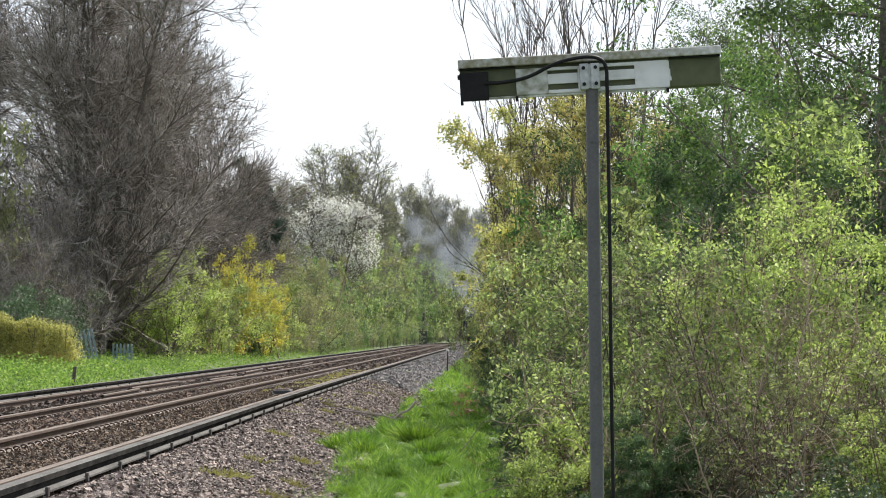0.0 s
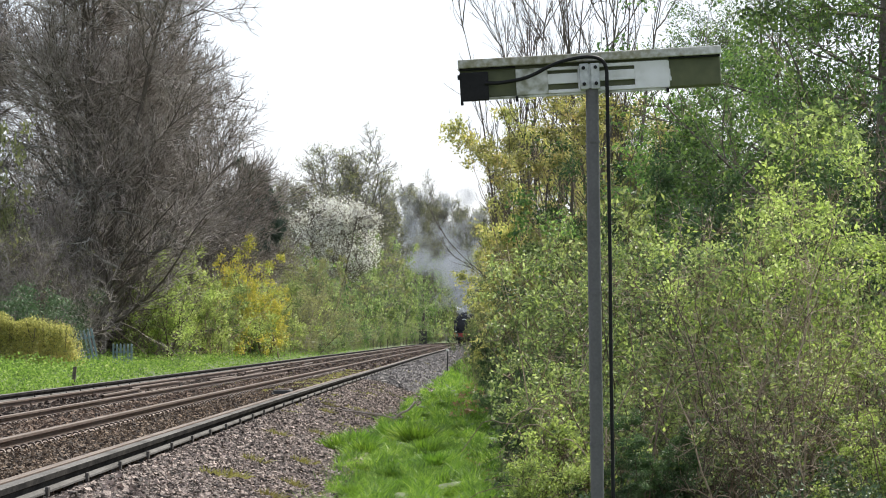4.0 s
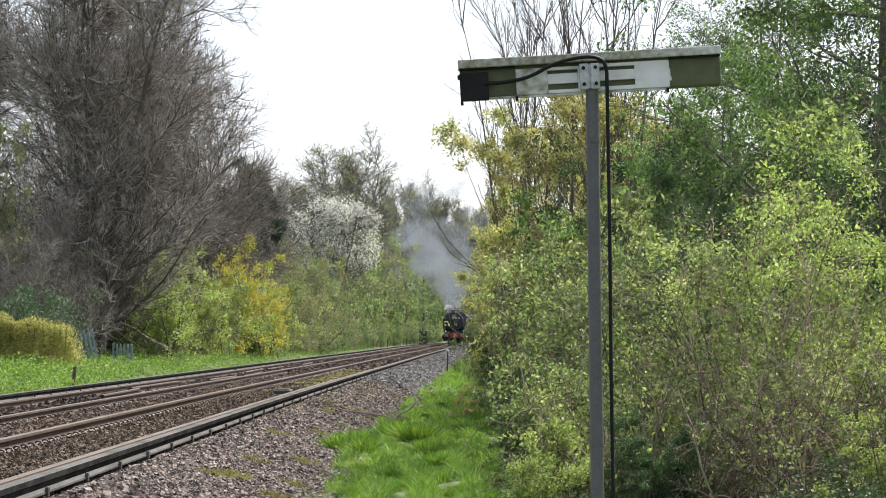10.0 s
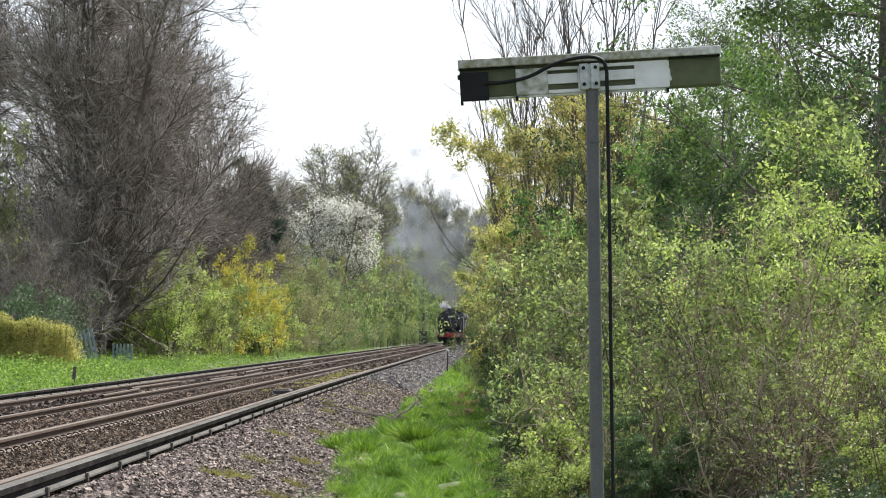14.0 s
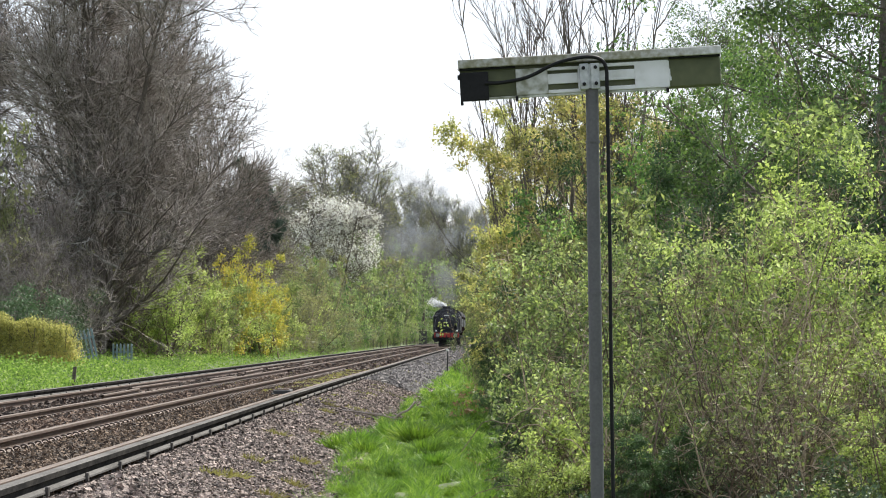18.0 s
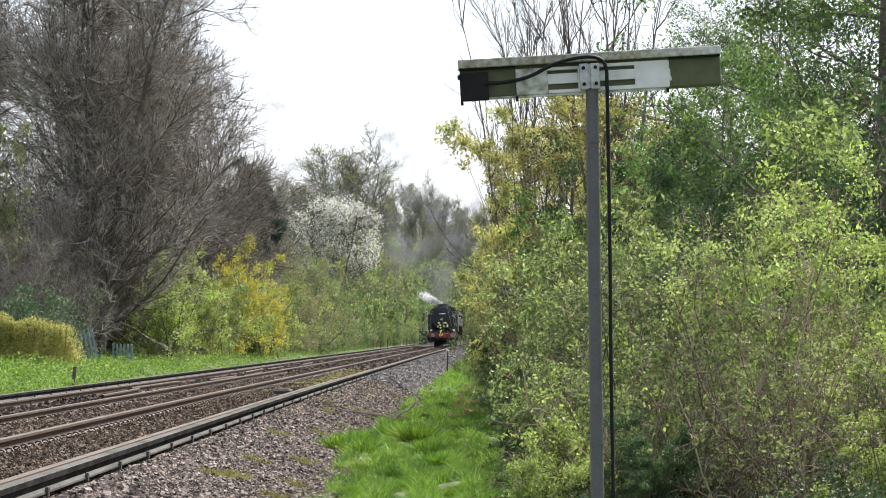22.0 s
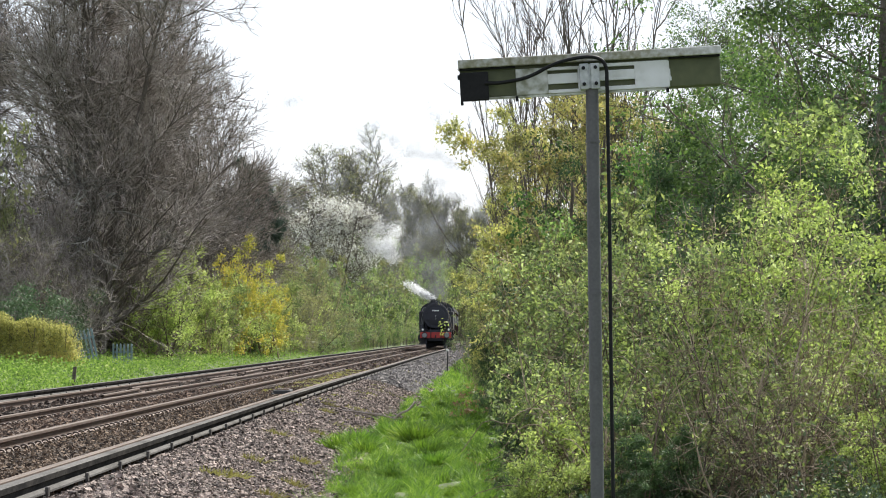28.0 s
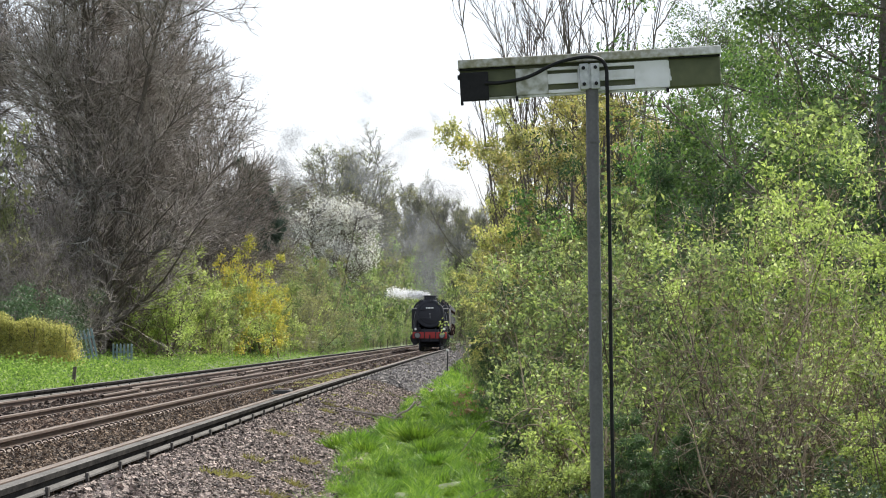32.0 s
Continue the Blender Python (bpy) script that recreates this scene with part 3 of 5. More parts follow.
for src, x, y, t, sx, sz in ((lime, -13.4, 156, 40, 1.0, 1.1), (lime, -12.7, 166, 90, 1.0, 1.15), (gold, -12.1, 178, 60, 1.0, 1.15), (gold, -10.9, 192, 150, 0.9, 0.85), (lime, -11.9, 182, 250, 1.0, 1.0), (haw, -12.4, 172, 30, 0.8, 0.85), (f_deep, -11.0, 183, 10, 0.26, 0.28), (lime, -12.2, 200, 100, 1.0, 1.1),
                             (lime, -11.4, 212, 200, 0.8, 0.85), (olive, -10.9, 222, 70, 0.55, 0.5), (olive, -12.2, 246, 150, 1.0, 1.6), (olive, -11.6, 262, 250, 0.9, 1.5), (f_haw, -11.5, 282, 30, 0.59, 0.7), (f_olive, -11.6, 300, 330, 0.73, 0.78), (f_deep, -12.6, 290, 130, 0.7, 0.8),
                             (f_haw, -11.4, 320, 210, 0.73, 0.88), (f_lime, -11.2, 345, 300, 0.73, 0.88), (f_haw, -11.2, 370, 75, 0.79, 1.01), (f_olive, -11.2, 395, 15, 0.86, 1.01), (f_haw, -10.9, 420, 180, 0.86, 1.06), (f_lime, -10.7, 450, 260, 0.86, 1.10),
                             (f_olive, -10.2, 480, 95, 0.86, 1.14), (f_haw, -9.6, 510, 130, 0.86, 1.14), (f_haw, -8.6, 540, 140, 0.99, 1.28), (f_lime, -6.0, 562, 20, 0.99, 1.32), (f_lime, -3.6, 575, 200, 1.06, 1.28), (f_olive, -1.3, 580, 300, 0.99, 1.23), (f_lime, -2.0, 590, 300, 1.19, 1.36), (f_haw, 0.6, 594, 99, 0.99, 1.23),
                             (f_olive, -13.2, 330, 111, 0.86, 1.06), (f_haw, -13.0, 380, 211, 0.92, 1.23), (f_haw, -12.8, 440, 311, 0.99, 1.32), (f_olive, -12, 500, 11, 0.99, 1.41),
                             (f_deep, -12.2, 350, 77, 0.79, 0.70), (f_deep, 1.6, 622, 40, 1.5, 1.5), (f_haw, -2.6, 628, 140, 1.5, 1.45), (f_deep, -6.4, 612, 240, 1.4, 1.4), (f_olive, -9.6, 600, 340, 1.4, 1.4), (f_deep, -11.6, 405, 177, 0.79, 0.66), (f_deep, -11.0, 465, 277, 0.79, 0.79), (f_deep, -9.0, 525, 7, 0.86, 0.75), (f_olive, -17.0, 130, 33, 0.42, 0.66), (f_olive, -18.0, 136, 133, 0.5, 0.9)):
    placed(src, x, y, 0.0, t, sx, sz)
rng = np.random.default_rng(40)
for i in range(26):
    y = 236 + i * 11.5
    placed((f_haw, f_olive, f_lime, f_deep)[i % 4], -11.1 + float(bend(y)) + rng.uniform(-0.3, 0.2), y, 0.0, rng.uniform(0, 360), rng.uniform(0.25, 0.4), rng.uniform(0.2, 0.34), "low lineside bush beside the far track")

woody, green, B = shrub(35, 2.5, 1.1, 12, 8000, 0.08, scale=0.6, cut=-1.0, wild=0.2, lean=0.4, r=0.015, sub=8, twig=6, cluster=0.08)
plant("ivy_bush", "glossy ivy bush above the hedge", "shrub", woody, green, "", ("stemwork", "foliage"), M_BARK, M_IVY, (-15.0, 119, 0.9))
placed(bpy.data.objects["ivy_bush"], -14.1, 122, 0.2, 90, 1.1, 1.0)
placed(bpy.data.objects["ivy_bush"], -14.9, 124, 0.2, 190, 1.2, 1.25)
placed(bpy.data.objects["ivy_bush"], -14.7, 131, 0.2, 290, 1.1, 1.2)
# ---- blossom tree and pine ----
woody, fine, C, D = bare_tree(41, 11.8, 4.8, trunks=3, twigs=3, r=0.13, crown0=0.3, fork=44, dense=(18, 10, 7), thick=1.3, crook=0.2)
rng = np.random.default_rng(42)
C = C[(((C[:, -1] - [0, 0, 9.2]) / [4.4, 4.4, 3.6]) ** 2).sum(1) < 1.0 + rng.normal(0, 0.18, len(C))]
fine = ribbons(rng, C, 0.04)
plant("blossom_tree", "round tree covered in white spring blossom", "tree", joined([woody, fine]), leaves(rng, clumps(rng, C, 9000, 4, 0.24, 0.8, 0.0), 0.135, narrow=0.9), "", ("trunk", "blossom"), M_BARK, M_BLOSSOM, (-12.0, 310, 0.2))
woody, fine, C, D = bare_tree(43, 16.4, 2.6, trunks=1, twigs=1, r=0.2, crown0=0.55, lift=0.02)
plant("pine_tree", "dark evergreen pine above bare trees", "tree", woody, leaves(rng, along(rng, C, 16000, 0.18), 0.32, narrow=0.4), "", ("trunk", "crown"), M_BARK, M_NEEDLE, (-13.3, 243, 0.6))
bpy.data.objects["pine_tree"].scale = (0.75, 0.75, 0.75)

# ---- trimmed hedge and ivy by the far boundary ----
rng = np.random.default_rng(51)
n = 60000
hp = np.stack([rng.uniform(-1, 1, n), rng.uniform(-1, 1, n), rng.uniform(0, 1, n)], 1)
keep = (np.abs(hp[:, 0]) ** 3 + hp[:, 2] ** 3.0 < 1.0 + 0.12 * np.sin(hp[:, 0] * 9 + 1) - 0.2 * hp[:, 0] + rng.normal(0, 0.12, n)) & (rng.uniform(0, 1, n) < 0.25 + 0.75 * (hp[:, 2] > 0.75) + 0.75 * (hp[:, 1] < -0.65))
hp = hp[keep] * [2.5, 0.6, 1.75]
k = 16000
sk = np.stack([rng.uniform(-1, 1, k), -0.95 + rng.normal(0, 0.16, k), rng.uniform(0, 1, k) ** 0.9], 1)
sk = sk[np.abs(sk[:, 0]) ** 3 + sk[:, 2] ** 3 < 1.0 + 0.12 * np.sin(sk[:, 0] * 9 + 1) - 0.2 * sk[:, 0] + rng.normal(0, 0.14, k)]
hp = np.concatenate([hp, sk * [2.5, 0.6, 1.75]])
hp[:, 2] *= 1.0 - 0.16 * np.clip(hp[:, 0] / 2.5, 0, 1) ** 2 - 0.05 * np.sin(hp[:, 0] * 3.1)
hp += 0.09 * np.sin(hp[:, [1, 2, 0]] * 5.3 + [0.4, 1.9, 3.3])
st = np.stack([rng.uniform(-2.2, 2.2, 60), rng.uniform(-0.4, 0.4, 60), np.zeros(60)], 1)
T = paths(rng, st, np.tile([0, 0, 1.0], (60, 1)), rng.uniform(1.2, 1.85, 60), 4, 0.2, 0.2)
plant("hedge", "clipped hedge with brownish yellow new leaves", "hedge", tubes(T, np.full((60, 5), 0.015), 4), leaves(rng, hp, 0.06), "", ("stemwork", "foliage"), M_BARK, M_HEDGE, (-14.75, 116, 0.25))
bpy.data.objects["hedge"].location.z -= 0.2

# ---- the thicket beside the camera's line of sight ----
THICKET = ((61, 0.95, 30.0, 2.3, 1.0, M_HAW, -0.3, 20000, "hawthorn thicket with small bright green leaves"),
           (62, 0.72, 27.0, 0.95, 0.7, M_LIME, 0.0, 9000, "low shrub with lime green leaves at the thicket edge"),
           (63, 1.65, 29.0, 2.3, 1.1, M_HAW, 0.8, 20000, "tangled hawthorn thicket with small green leaves"),
           (64, 2.35, 28.0, 2.3, 1.2, M_HAW, 3.0, 20000, "twiggy brown thicket with sparse green leaves"),
           (65, 2.45, 30.5, 3.0, 1.2, M_LIME, -0.4, 30000, "lush thicket shrub with lime green leaves"),
           (66, 3.1, 31.5, 2.9, 1.2, M_LIME, -0.4, 28000, "tall thicket shrub with bright lime leaves"),
           (67, 3.3, 27.5, 1.7, 1.0, M_HAW, 1.9, 14000, "twiggy shrub with yellow green leaves"),
           (68, 1.35, 32.0, 2.7, 1.1, M_HAW, 1.0, 22000, "dense hawthorn thicket with mid green leaves"),
           (69, 1.9, 26.6, 1.2, 0.9, M_HAW, 1.4, 9000, "low brambly shrub with few leaves"),
           (70, 3.75, 28.5, 1.7, 0.9, M_LIME, 0.3, 9000, "bushy thicket shrub with lime leaves"))
SWAY = []      # (plant, degrees of sway, its turn)
for seed, x, y, h, sp, mt, cut, n, label in THICKET:
    woody, green, B = shrub(seed, h, sp, 15, int(n * 1.9), 0.040, per=8, scale=0.5, cut=cut + 1.2, lean=0.3, wild=0.18, r=0.010, sub=12, twig=9, cluster=0.045, fine=0.006, at=(x, y, -0.35), edge=0.1)
    SWAY.append((plant("thicket_shrub", label, "shrub", woody, green, "thicket", ("stemwork", "foliage"), M_STEM, mt, (x, y, -0.35)), 0.7, 0.0))
woody, green, B = shrub(60, 2.8, 1.3, 18, 25000, 0.06, per=7, scale=0.5, cut=0.5, lean=0.22, wild=0.14, r=0.010, sub=11, twig=8, cluster=0.03)
thick_a = plant("thicket_shrub", "hawthorn shrub with small bright leaves", "shrub", woody, green, "thicket", ("stemwork", "foliage"), M_STEM, M_HAW, (1.6, 36, -0.35))
woody, green, B = shrub(59, 2.7, 1.2, 16, 23000, 0.062, per=7, scale=0.5, cut=0.6, lean=0.22, wild=0.14, r=0.010, sub=10, twig=8, cluster=0.04)
thick_c = plant("thicket_shrub", "lush shrub with fresh green leaves", "shrub", woody, green, "thicket", ("stemwork", "foliage"), M_STEM, M_HAW, (1.65, 47, -0.25))
# leaves darkened so the depth of the thicket carries its shade in colour
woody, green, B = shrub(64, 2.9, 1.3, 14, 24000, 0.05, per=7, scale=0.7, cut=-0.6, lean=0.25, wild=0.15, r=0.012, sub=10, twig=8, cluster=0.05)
thick_d = plant("thicket_shrub", "thicket shrub with leaves coloured dark for the inner shade", "shrub", woody, green, "thicket", ("stemwork", "foliage"), M_STEM, M_DARK, (2.3, 34, -0.3))
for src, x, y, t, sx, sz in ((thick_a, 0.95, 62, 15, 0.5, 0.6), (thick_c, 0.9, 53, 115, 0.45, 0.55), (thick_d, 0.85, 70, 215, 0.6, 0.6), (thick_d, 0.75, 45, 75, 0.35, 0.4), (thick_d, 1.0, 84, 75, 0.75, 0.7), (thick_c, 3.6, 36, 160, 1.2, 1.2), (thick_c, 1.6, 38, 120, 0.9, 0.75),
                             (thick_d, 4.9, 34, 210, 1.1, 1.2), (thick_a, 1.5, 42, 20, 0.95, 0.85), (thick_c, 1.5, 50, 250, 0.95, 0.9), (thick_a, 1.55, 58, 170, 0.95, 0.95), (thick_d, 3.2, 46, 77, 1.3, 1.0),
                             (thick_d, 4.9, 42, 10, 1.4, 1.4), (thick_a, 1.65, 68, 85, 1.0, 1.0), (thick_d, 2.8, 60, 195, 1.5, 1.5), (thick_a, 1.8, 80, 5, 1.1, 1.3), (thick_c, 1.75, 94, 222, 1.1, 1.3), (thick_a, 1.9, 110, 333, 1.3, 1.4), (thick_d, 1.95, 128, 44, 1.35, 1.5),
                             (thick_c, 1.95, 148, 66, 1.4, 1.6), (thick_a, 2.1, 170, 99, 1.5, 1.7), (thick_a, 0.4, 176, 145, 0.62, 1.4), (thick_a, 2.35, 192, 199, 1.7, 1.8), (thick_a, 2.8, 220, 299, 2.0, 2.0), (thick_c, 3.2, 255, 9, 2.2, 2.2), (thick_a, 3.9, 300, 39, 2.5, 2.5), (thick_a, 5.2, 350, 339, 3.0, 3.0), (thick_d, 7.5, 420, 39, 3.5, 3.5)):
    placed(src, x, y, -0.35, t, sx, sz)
for src, x, y, t, sx, sz in ((thick_a, 0.72, 66, 200, 0.6, 1.05), (thick_c, 0.66, 76, 20, 0.6, 1.1), (thick_a, 0.86, 57, 100, 0.52, 1.0), (thick_c, 0.62, 90, 300, 0.62, 1.1), (thick_a, 0.75, 98, 210, 0.62, 1.1), (thick_a, 0.06, 113, 30, 0.5, 0.95), (thick_c, 0.3, 103, 130, 0.5, 0.8), (thick_a, 1.2, 52, 10, 0.7, 1.05), (thick_c, 1.35, 60, 60, 0.8, 1.15), (thick_a, 1.1, 104, 150, 0.7, 1.2), (thick_c, 1.4, 122, 240, 0.8, 1.3)):
    placed(src, x, y, -0.35, t, sx, sz, "leafy hawthorn shrub at the thicket edge")

# ---- maple shrubs with bronze leaves, taller trees behind ----
woody, green, B = shrub(71, 5.9, 2.0, 14, 54000, 0.062, per=6, scale=0.9, cut=-1.0, lean=0.12, r=0.016, sub=9, twig=6, cluster=0.06, lift=0.12, foot=0.3)
maple = plant("maple_shrub", "upright maple shrub with bronze yellow young leaves", "shrub", woody, green, "maples", ("stemwork", "foliage"), M_STEM, M_BRONZE, (1.25, 66, -0.35))
for x, y, t, sx, sz in ((1.1, 80, 80, 0.75, 0.95), (1.65, 63, 15, 0.95, 0.9), (2.2, 70, 120, 1.0, 0.95), (1.35, 78, 200, 0.9, 0.75), (2.0, 60, 310, 0.9, 0.85), (3.1, 72, 50, 1.0, 0.9), (1.0, 72, 170, 0.75, 0.9), (1.9, 92, 40, 1.2, 1.05), (2.6, 104, 100, 1.3, 1.2), (2.9, 79, 300, 1.2, 1.0), (1.5, 86, 130, 1.1, 0.95)):
    SWAY.append((placed(maple, x, y, -0.35, t, sx, sz), 1.0, t))
SWAY.append((maple, 1.2, 0.0))
woody, fine, C, D = bare_tree(81, 11, 4.2, trunks=2, twigs=2, r=0.13, crown0=0.12, lift=0.05, fork=44, dense=(14, 9, 5), thick=0.45, rmin=0.014, crook=0.24)
rng = np.random.default_rng(82)
oak = plant("leafy_tree", "broad tree with deep green young leaves", "tree", joined([woody, fine]), leaves(rng, clumps(rng, D, 15000, 9, 0.10, 1.0, 0.9), 0.066), "trees behind the thicket", ("trunk", "crown"), M_BARK, M_DEEP, (4.9, 46, -0.1))
placed(oak, 8.0, 56, 0.1, 120, 1.1, 1.1)
placed(oak, 5.0, 66, -0.1, 240, 0.75, 0.7)
woody, green, B = shrub(83, 5.6, 2.4, 16, 56000, 0.07, per=8, scale=1.0, cut=0.2, wild=0.16, lean=0.25, r=0.02, sub=13, twig=8, cluster=0.07)
hazel = plant("hazel_bush", "tall bush with deep green young leaves", "shrub", woody, green, "tall bushes", ("stemwork", "foliage"), M_STEM, M_DEEP, (3.3, 52, -0.2))
placed(hazel, 4.8, 50, -0.2, 120, 1.0, 1.05)
placed(hazel, 6.2, 55, -0.2, 240, 1.1, 1.15)
for x, y, t, sx, sz in ((4.5, 90, 160, 1.1, 1.15), (4.6, 84, 280, 1.2, 1.25), (4.2, 100, 20, 1.3, 1.4), (6.0, 90, 220, 1.3, 1.4), (7.6, 74, 20, 1.3, 1.2), (5.6, 72, 200, 1.2, 1.1)):
    placed(hazel, x, y, -0.2, t, sx, sz)
SWAY.append((hazel, 0.7, 0.0))
whips = make_bare("bare_sapling", "slender leafless sapling with upright whippy branches", 91, 8.5, 2.4, (2.0, 62, -0.2), "saplings", trunks=7, twigs=1, r=0.042, fork=22, crown0=0.2, lift=0.14, dense=(9, 5, 3), thick=0.4, rmin=0.013)
placed(whips, 1.3, 70, -0.2, 90, 0.9, 0.95)

# ---- dark evergreens, the small ones deepening the thicket's shade, and bright young growth ----
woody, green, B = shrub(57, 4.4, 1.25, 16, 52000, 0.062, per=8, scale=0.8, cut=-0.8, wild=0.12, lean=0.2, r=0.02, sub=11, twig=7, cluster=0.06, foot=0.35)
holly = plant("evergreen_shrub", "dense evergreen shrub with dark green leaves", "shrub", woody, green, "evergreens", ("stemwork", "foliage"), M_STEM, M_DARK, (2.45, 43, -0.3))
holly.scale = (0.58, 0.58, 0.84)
# small dark copies put shade along the foot of the thicket
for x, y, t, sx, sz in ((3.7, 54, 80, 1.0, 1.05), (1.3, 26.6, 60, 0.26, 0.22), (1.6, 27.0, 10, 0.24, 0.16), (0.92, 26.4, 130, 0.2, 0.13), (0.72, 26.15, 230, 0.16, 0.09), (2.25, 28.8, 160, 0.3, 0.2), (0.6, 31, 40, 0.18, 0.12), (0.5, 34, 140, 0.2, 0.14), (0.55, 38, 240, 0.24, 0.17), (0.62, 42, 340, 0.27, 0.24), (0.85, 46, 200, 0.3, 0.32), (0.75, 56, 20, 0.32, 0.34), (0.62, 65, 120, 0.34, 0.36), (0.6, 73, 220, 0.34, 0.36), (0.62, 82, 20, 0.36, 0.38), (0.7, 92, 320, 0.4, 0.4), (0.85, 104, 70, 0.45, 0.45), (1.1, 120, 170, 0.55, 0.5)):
    placed(holly, x, y, -0.35, t, sx, sz, "low evergreen shrub whose dark leaf colour deepens the thicket shade" if sx < 0.6 else "")
woody, green, B = shrub(58, 1.0, 0.36, 12, 12000, 0.03, per=6, scale=0.4, cut=-0.8, wild=0.2, lean=0.3, r=0.006, sub=8, twig=6, cluster=0.03)
young = plant("young_shrub", "small shrub with bright yellow green young leaves", "shrub", woody, green, "young shrubs", ("stemwork", "foliage"), M_STEM, M_LIME, (0.5, 26.3, -0.37))
young.scale = (0.85, 0.85, 0.85)
for x, y, t, sx, sz in ((2.98, 26.2, 60, 1.0, 0.8),  (0.72, 30, 100, 1.0, 1.0)):
    placed(young, x, y, -0.37, t, sx, sz)

# ---- arching dead bramble canes before the thicket ----
rng = np.random.default_rng(95)
for i in range(38):
    x0, y0 = rng.uniform(0.7, 3.3), rng.uniform(25.9, 27.2)
    c = tagged(new("bramble_cane"), "pale arching dead bramble cane in the thicket", "bramble", "brambles")
    a = rng.uniform(0, 6.28)
    L, H = rng.uniform(0.4, 1.1), rng.uniform(0.3, 1.5)
    t = np.linspace(0, 1, 12)
    P = np.stack([math.cos(a) * L * t, 0.4 * math.sin(a) * L * t, H * np.sin(t * 2.3)], 1) + rng.normal(0, 0.012, (12, 3))
    part("cane", mesh_of("cane", *tubes(P[None], np.linspace(0.006, 0.003, 12)[None], 5), M_STEM), None, c)
    c.matrix_basis = pose(x0, y0, -0.37)

# ---- a long sprig that reaches out from the thicket ----
rng = np.random.default_rng(97)
sprig = tagged(new("leafy_sprig"), "arching sprig with bright yellow green leaves", "branch")
v_, f_ = tubes(np.array([[[0, 0, 0], [-0.2, 0, 0.6], [-0.6, 0, 1.15], [-1.0, 0, 1.5], [-1.4, 0, 1.78], [-1.62, 0, 1.8]]], float), np.linspace(0.016, 0.005, 6)[None], 5)
part("stem", mesh_of("stem", v_, f_, M_STEM), None, sprig)
c = np.repeat(np.stack([-1.66 + rng.uniform(0, 0.3, 14), rng.normal(0, 0.1, 14), 1.78 + rng.normal(0, 0.11, 14)], 1), 4, 0) + rng.normal(0, 0.07, (56, 3))
LEAF = [mesh_of("leaf", *leaves(rng, np.zeros((1, 3)), 0.095), M_LIME) for _ in range(9)]
for i in range(28):
    part("leaf", LEAF[i % 9], None, sprig).matrix_basis = pose(*c[i], 0, 0, float(i * 71 % 360))
sprig.matrix_basis = pose(0.44, 122, foot(0.44, 122) + 0.06)
SWAY.append((sprig, 1.5, 0.0))


# ---- lamp on a post ----
M_CANOPY = surface("dirty white enamel with moss streaks", [(0.09, 0.095, 0.04), (0.21, 0.205, 0.14), (0.37, 0.37, 0.34), (0.55, 0.555, 0.55)], 0.6, 0.0, fine=30, coarse=2.4, bump=0.15)
M_POST = surface("dull grey painted post", [(0.06, 0.06, 0.063), (0.085, 0.084, 0.088), (0.11, 0.108, 0.11)], 0.6, 0.0, fine=60, coarse=5, bump=0.1)
M_WHITE = surface("white enamel with algae", [(0.075, 0.085, 0.045), (0.24, 0.245, 0.19), (0.46, 0.47, 0.45), (0.6, 0.6, 0.6)], 0.5, 0.0, fine=18, coarse=4.5, bump=0.1)
M_PLATE = surface("clean white plate", [(0.42, 0.43, 0.4), (0.58, 0.59, 0.59), (0.64, 0.65, 0.66)], 0.5, 0.0, fine=15, coarse=4, bump=0.05)
M_ALGAE = surface("algae stained diffuser", [(0.042, 0.052, 0.02), (0.062, 0.072, 0.028), (0.09, 0.098, 0.042)], 0.6, 0.0, fine=12, coarse=3, bump=0.05)
M_BLACK = surface("black plastic", [(0.004, 0.0045, 0.005), (0.012, 0.012, 0.013)], 0.6, 0.0, fine=60, coarse=8, bump=0.05, gloss=0.2)
M_GALV = surface("galvanised steel", [(0.24, 0.25, 0.25), (0.38, 0.4, 0.4), (0.5, 0.51, 0.51)], 0.5, 0.5, fine=40, coarse=12, bump=0.1)


def pipe(points, r, n=8, smooth=24):
    """A round cable through the points."""
    p = np.array(points, float)
    t = np.linspace(0, len(p) - 1, smooth)
    i = np.clip(t.astype(int), 0, len(p) - 2)
    f = (t - i)[:, None]
    a, b, c, d = p[np.maximum(i - 1, 0)], p[i], p[i + 1], p[np.minimum(i + 2, len(p) - 1)]
    q = 0.5 * (2 * b + (c - a) * f + (2 * a - 5 * b + 4 * c - d) * f ** 2 + (3 * b - a - 3 * c + d) * f ** 3)
    return tubes(q[None], np.full((1, smooth), r), n)


lamp = tagged(new("street_lamp"), "old tube lamp on a grey post beside the thicket", "street lamp")
lamp.matrix_basis = pose(0.69, 20.7, -0.42, 0, -0.7, 0)
part("post", cyl(bmesh.new(), (0, 0, 0), (0, 0, 3.03), 0.038, 0.036, 32), M_POST, lamp)
head = part("housing", box(bmesh.new(), -0.735, 0.735, 0.045, 0.20, -0.10, 0.105, 0.008), M_ALGAE, lamp, "algae stained lamp housing")
head.matrix_basis = pose(-0.008, 0, 2.99, 0, -2.55, 0)
bm = box(bmesh.new(), -0.742, 0.742, -0.005, 0.215, 0.07, 0.118, 0.006)
part("canopy", bm, M_CANOPY, head, "white canopy with green algae streaks")
part("end_box", box(bmesh.new(), -0.737, -0.575, 0.012, 0.06, -0.115, 0.045, 0.006), M_BLACK, head, "black plastic end box")
bm = box(bmesh.new(), -0.575, 0.44, 0.03, 0.06, -0.112, -0.098, 0.004)
part("lower_edge", bm, M_WHITE, head)
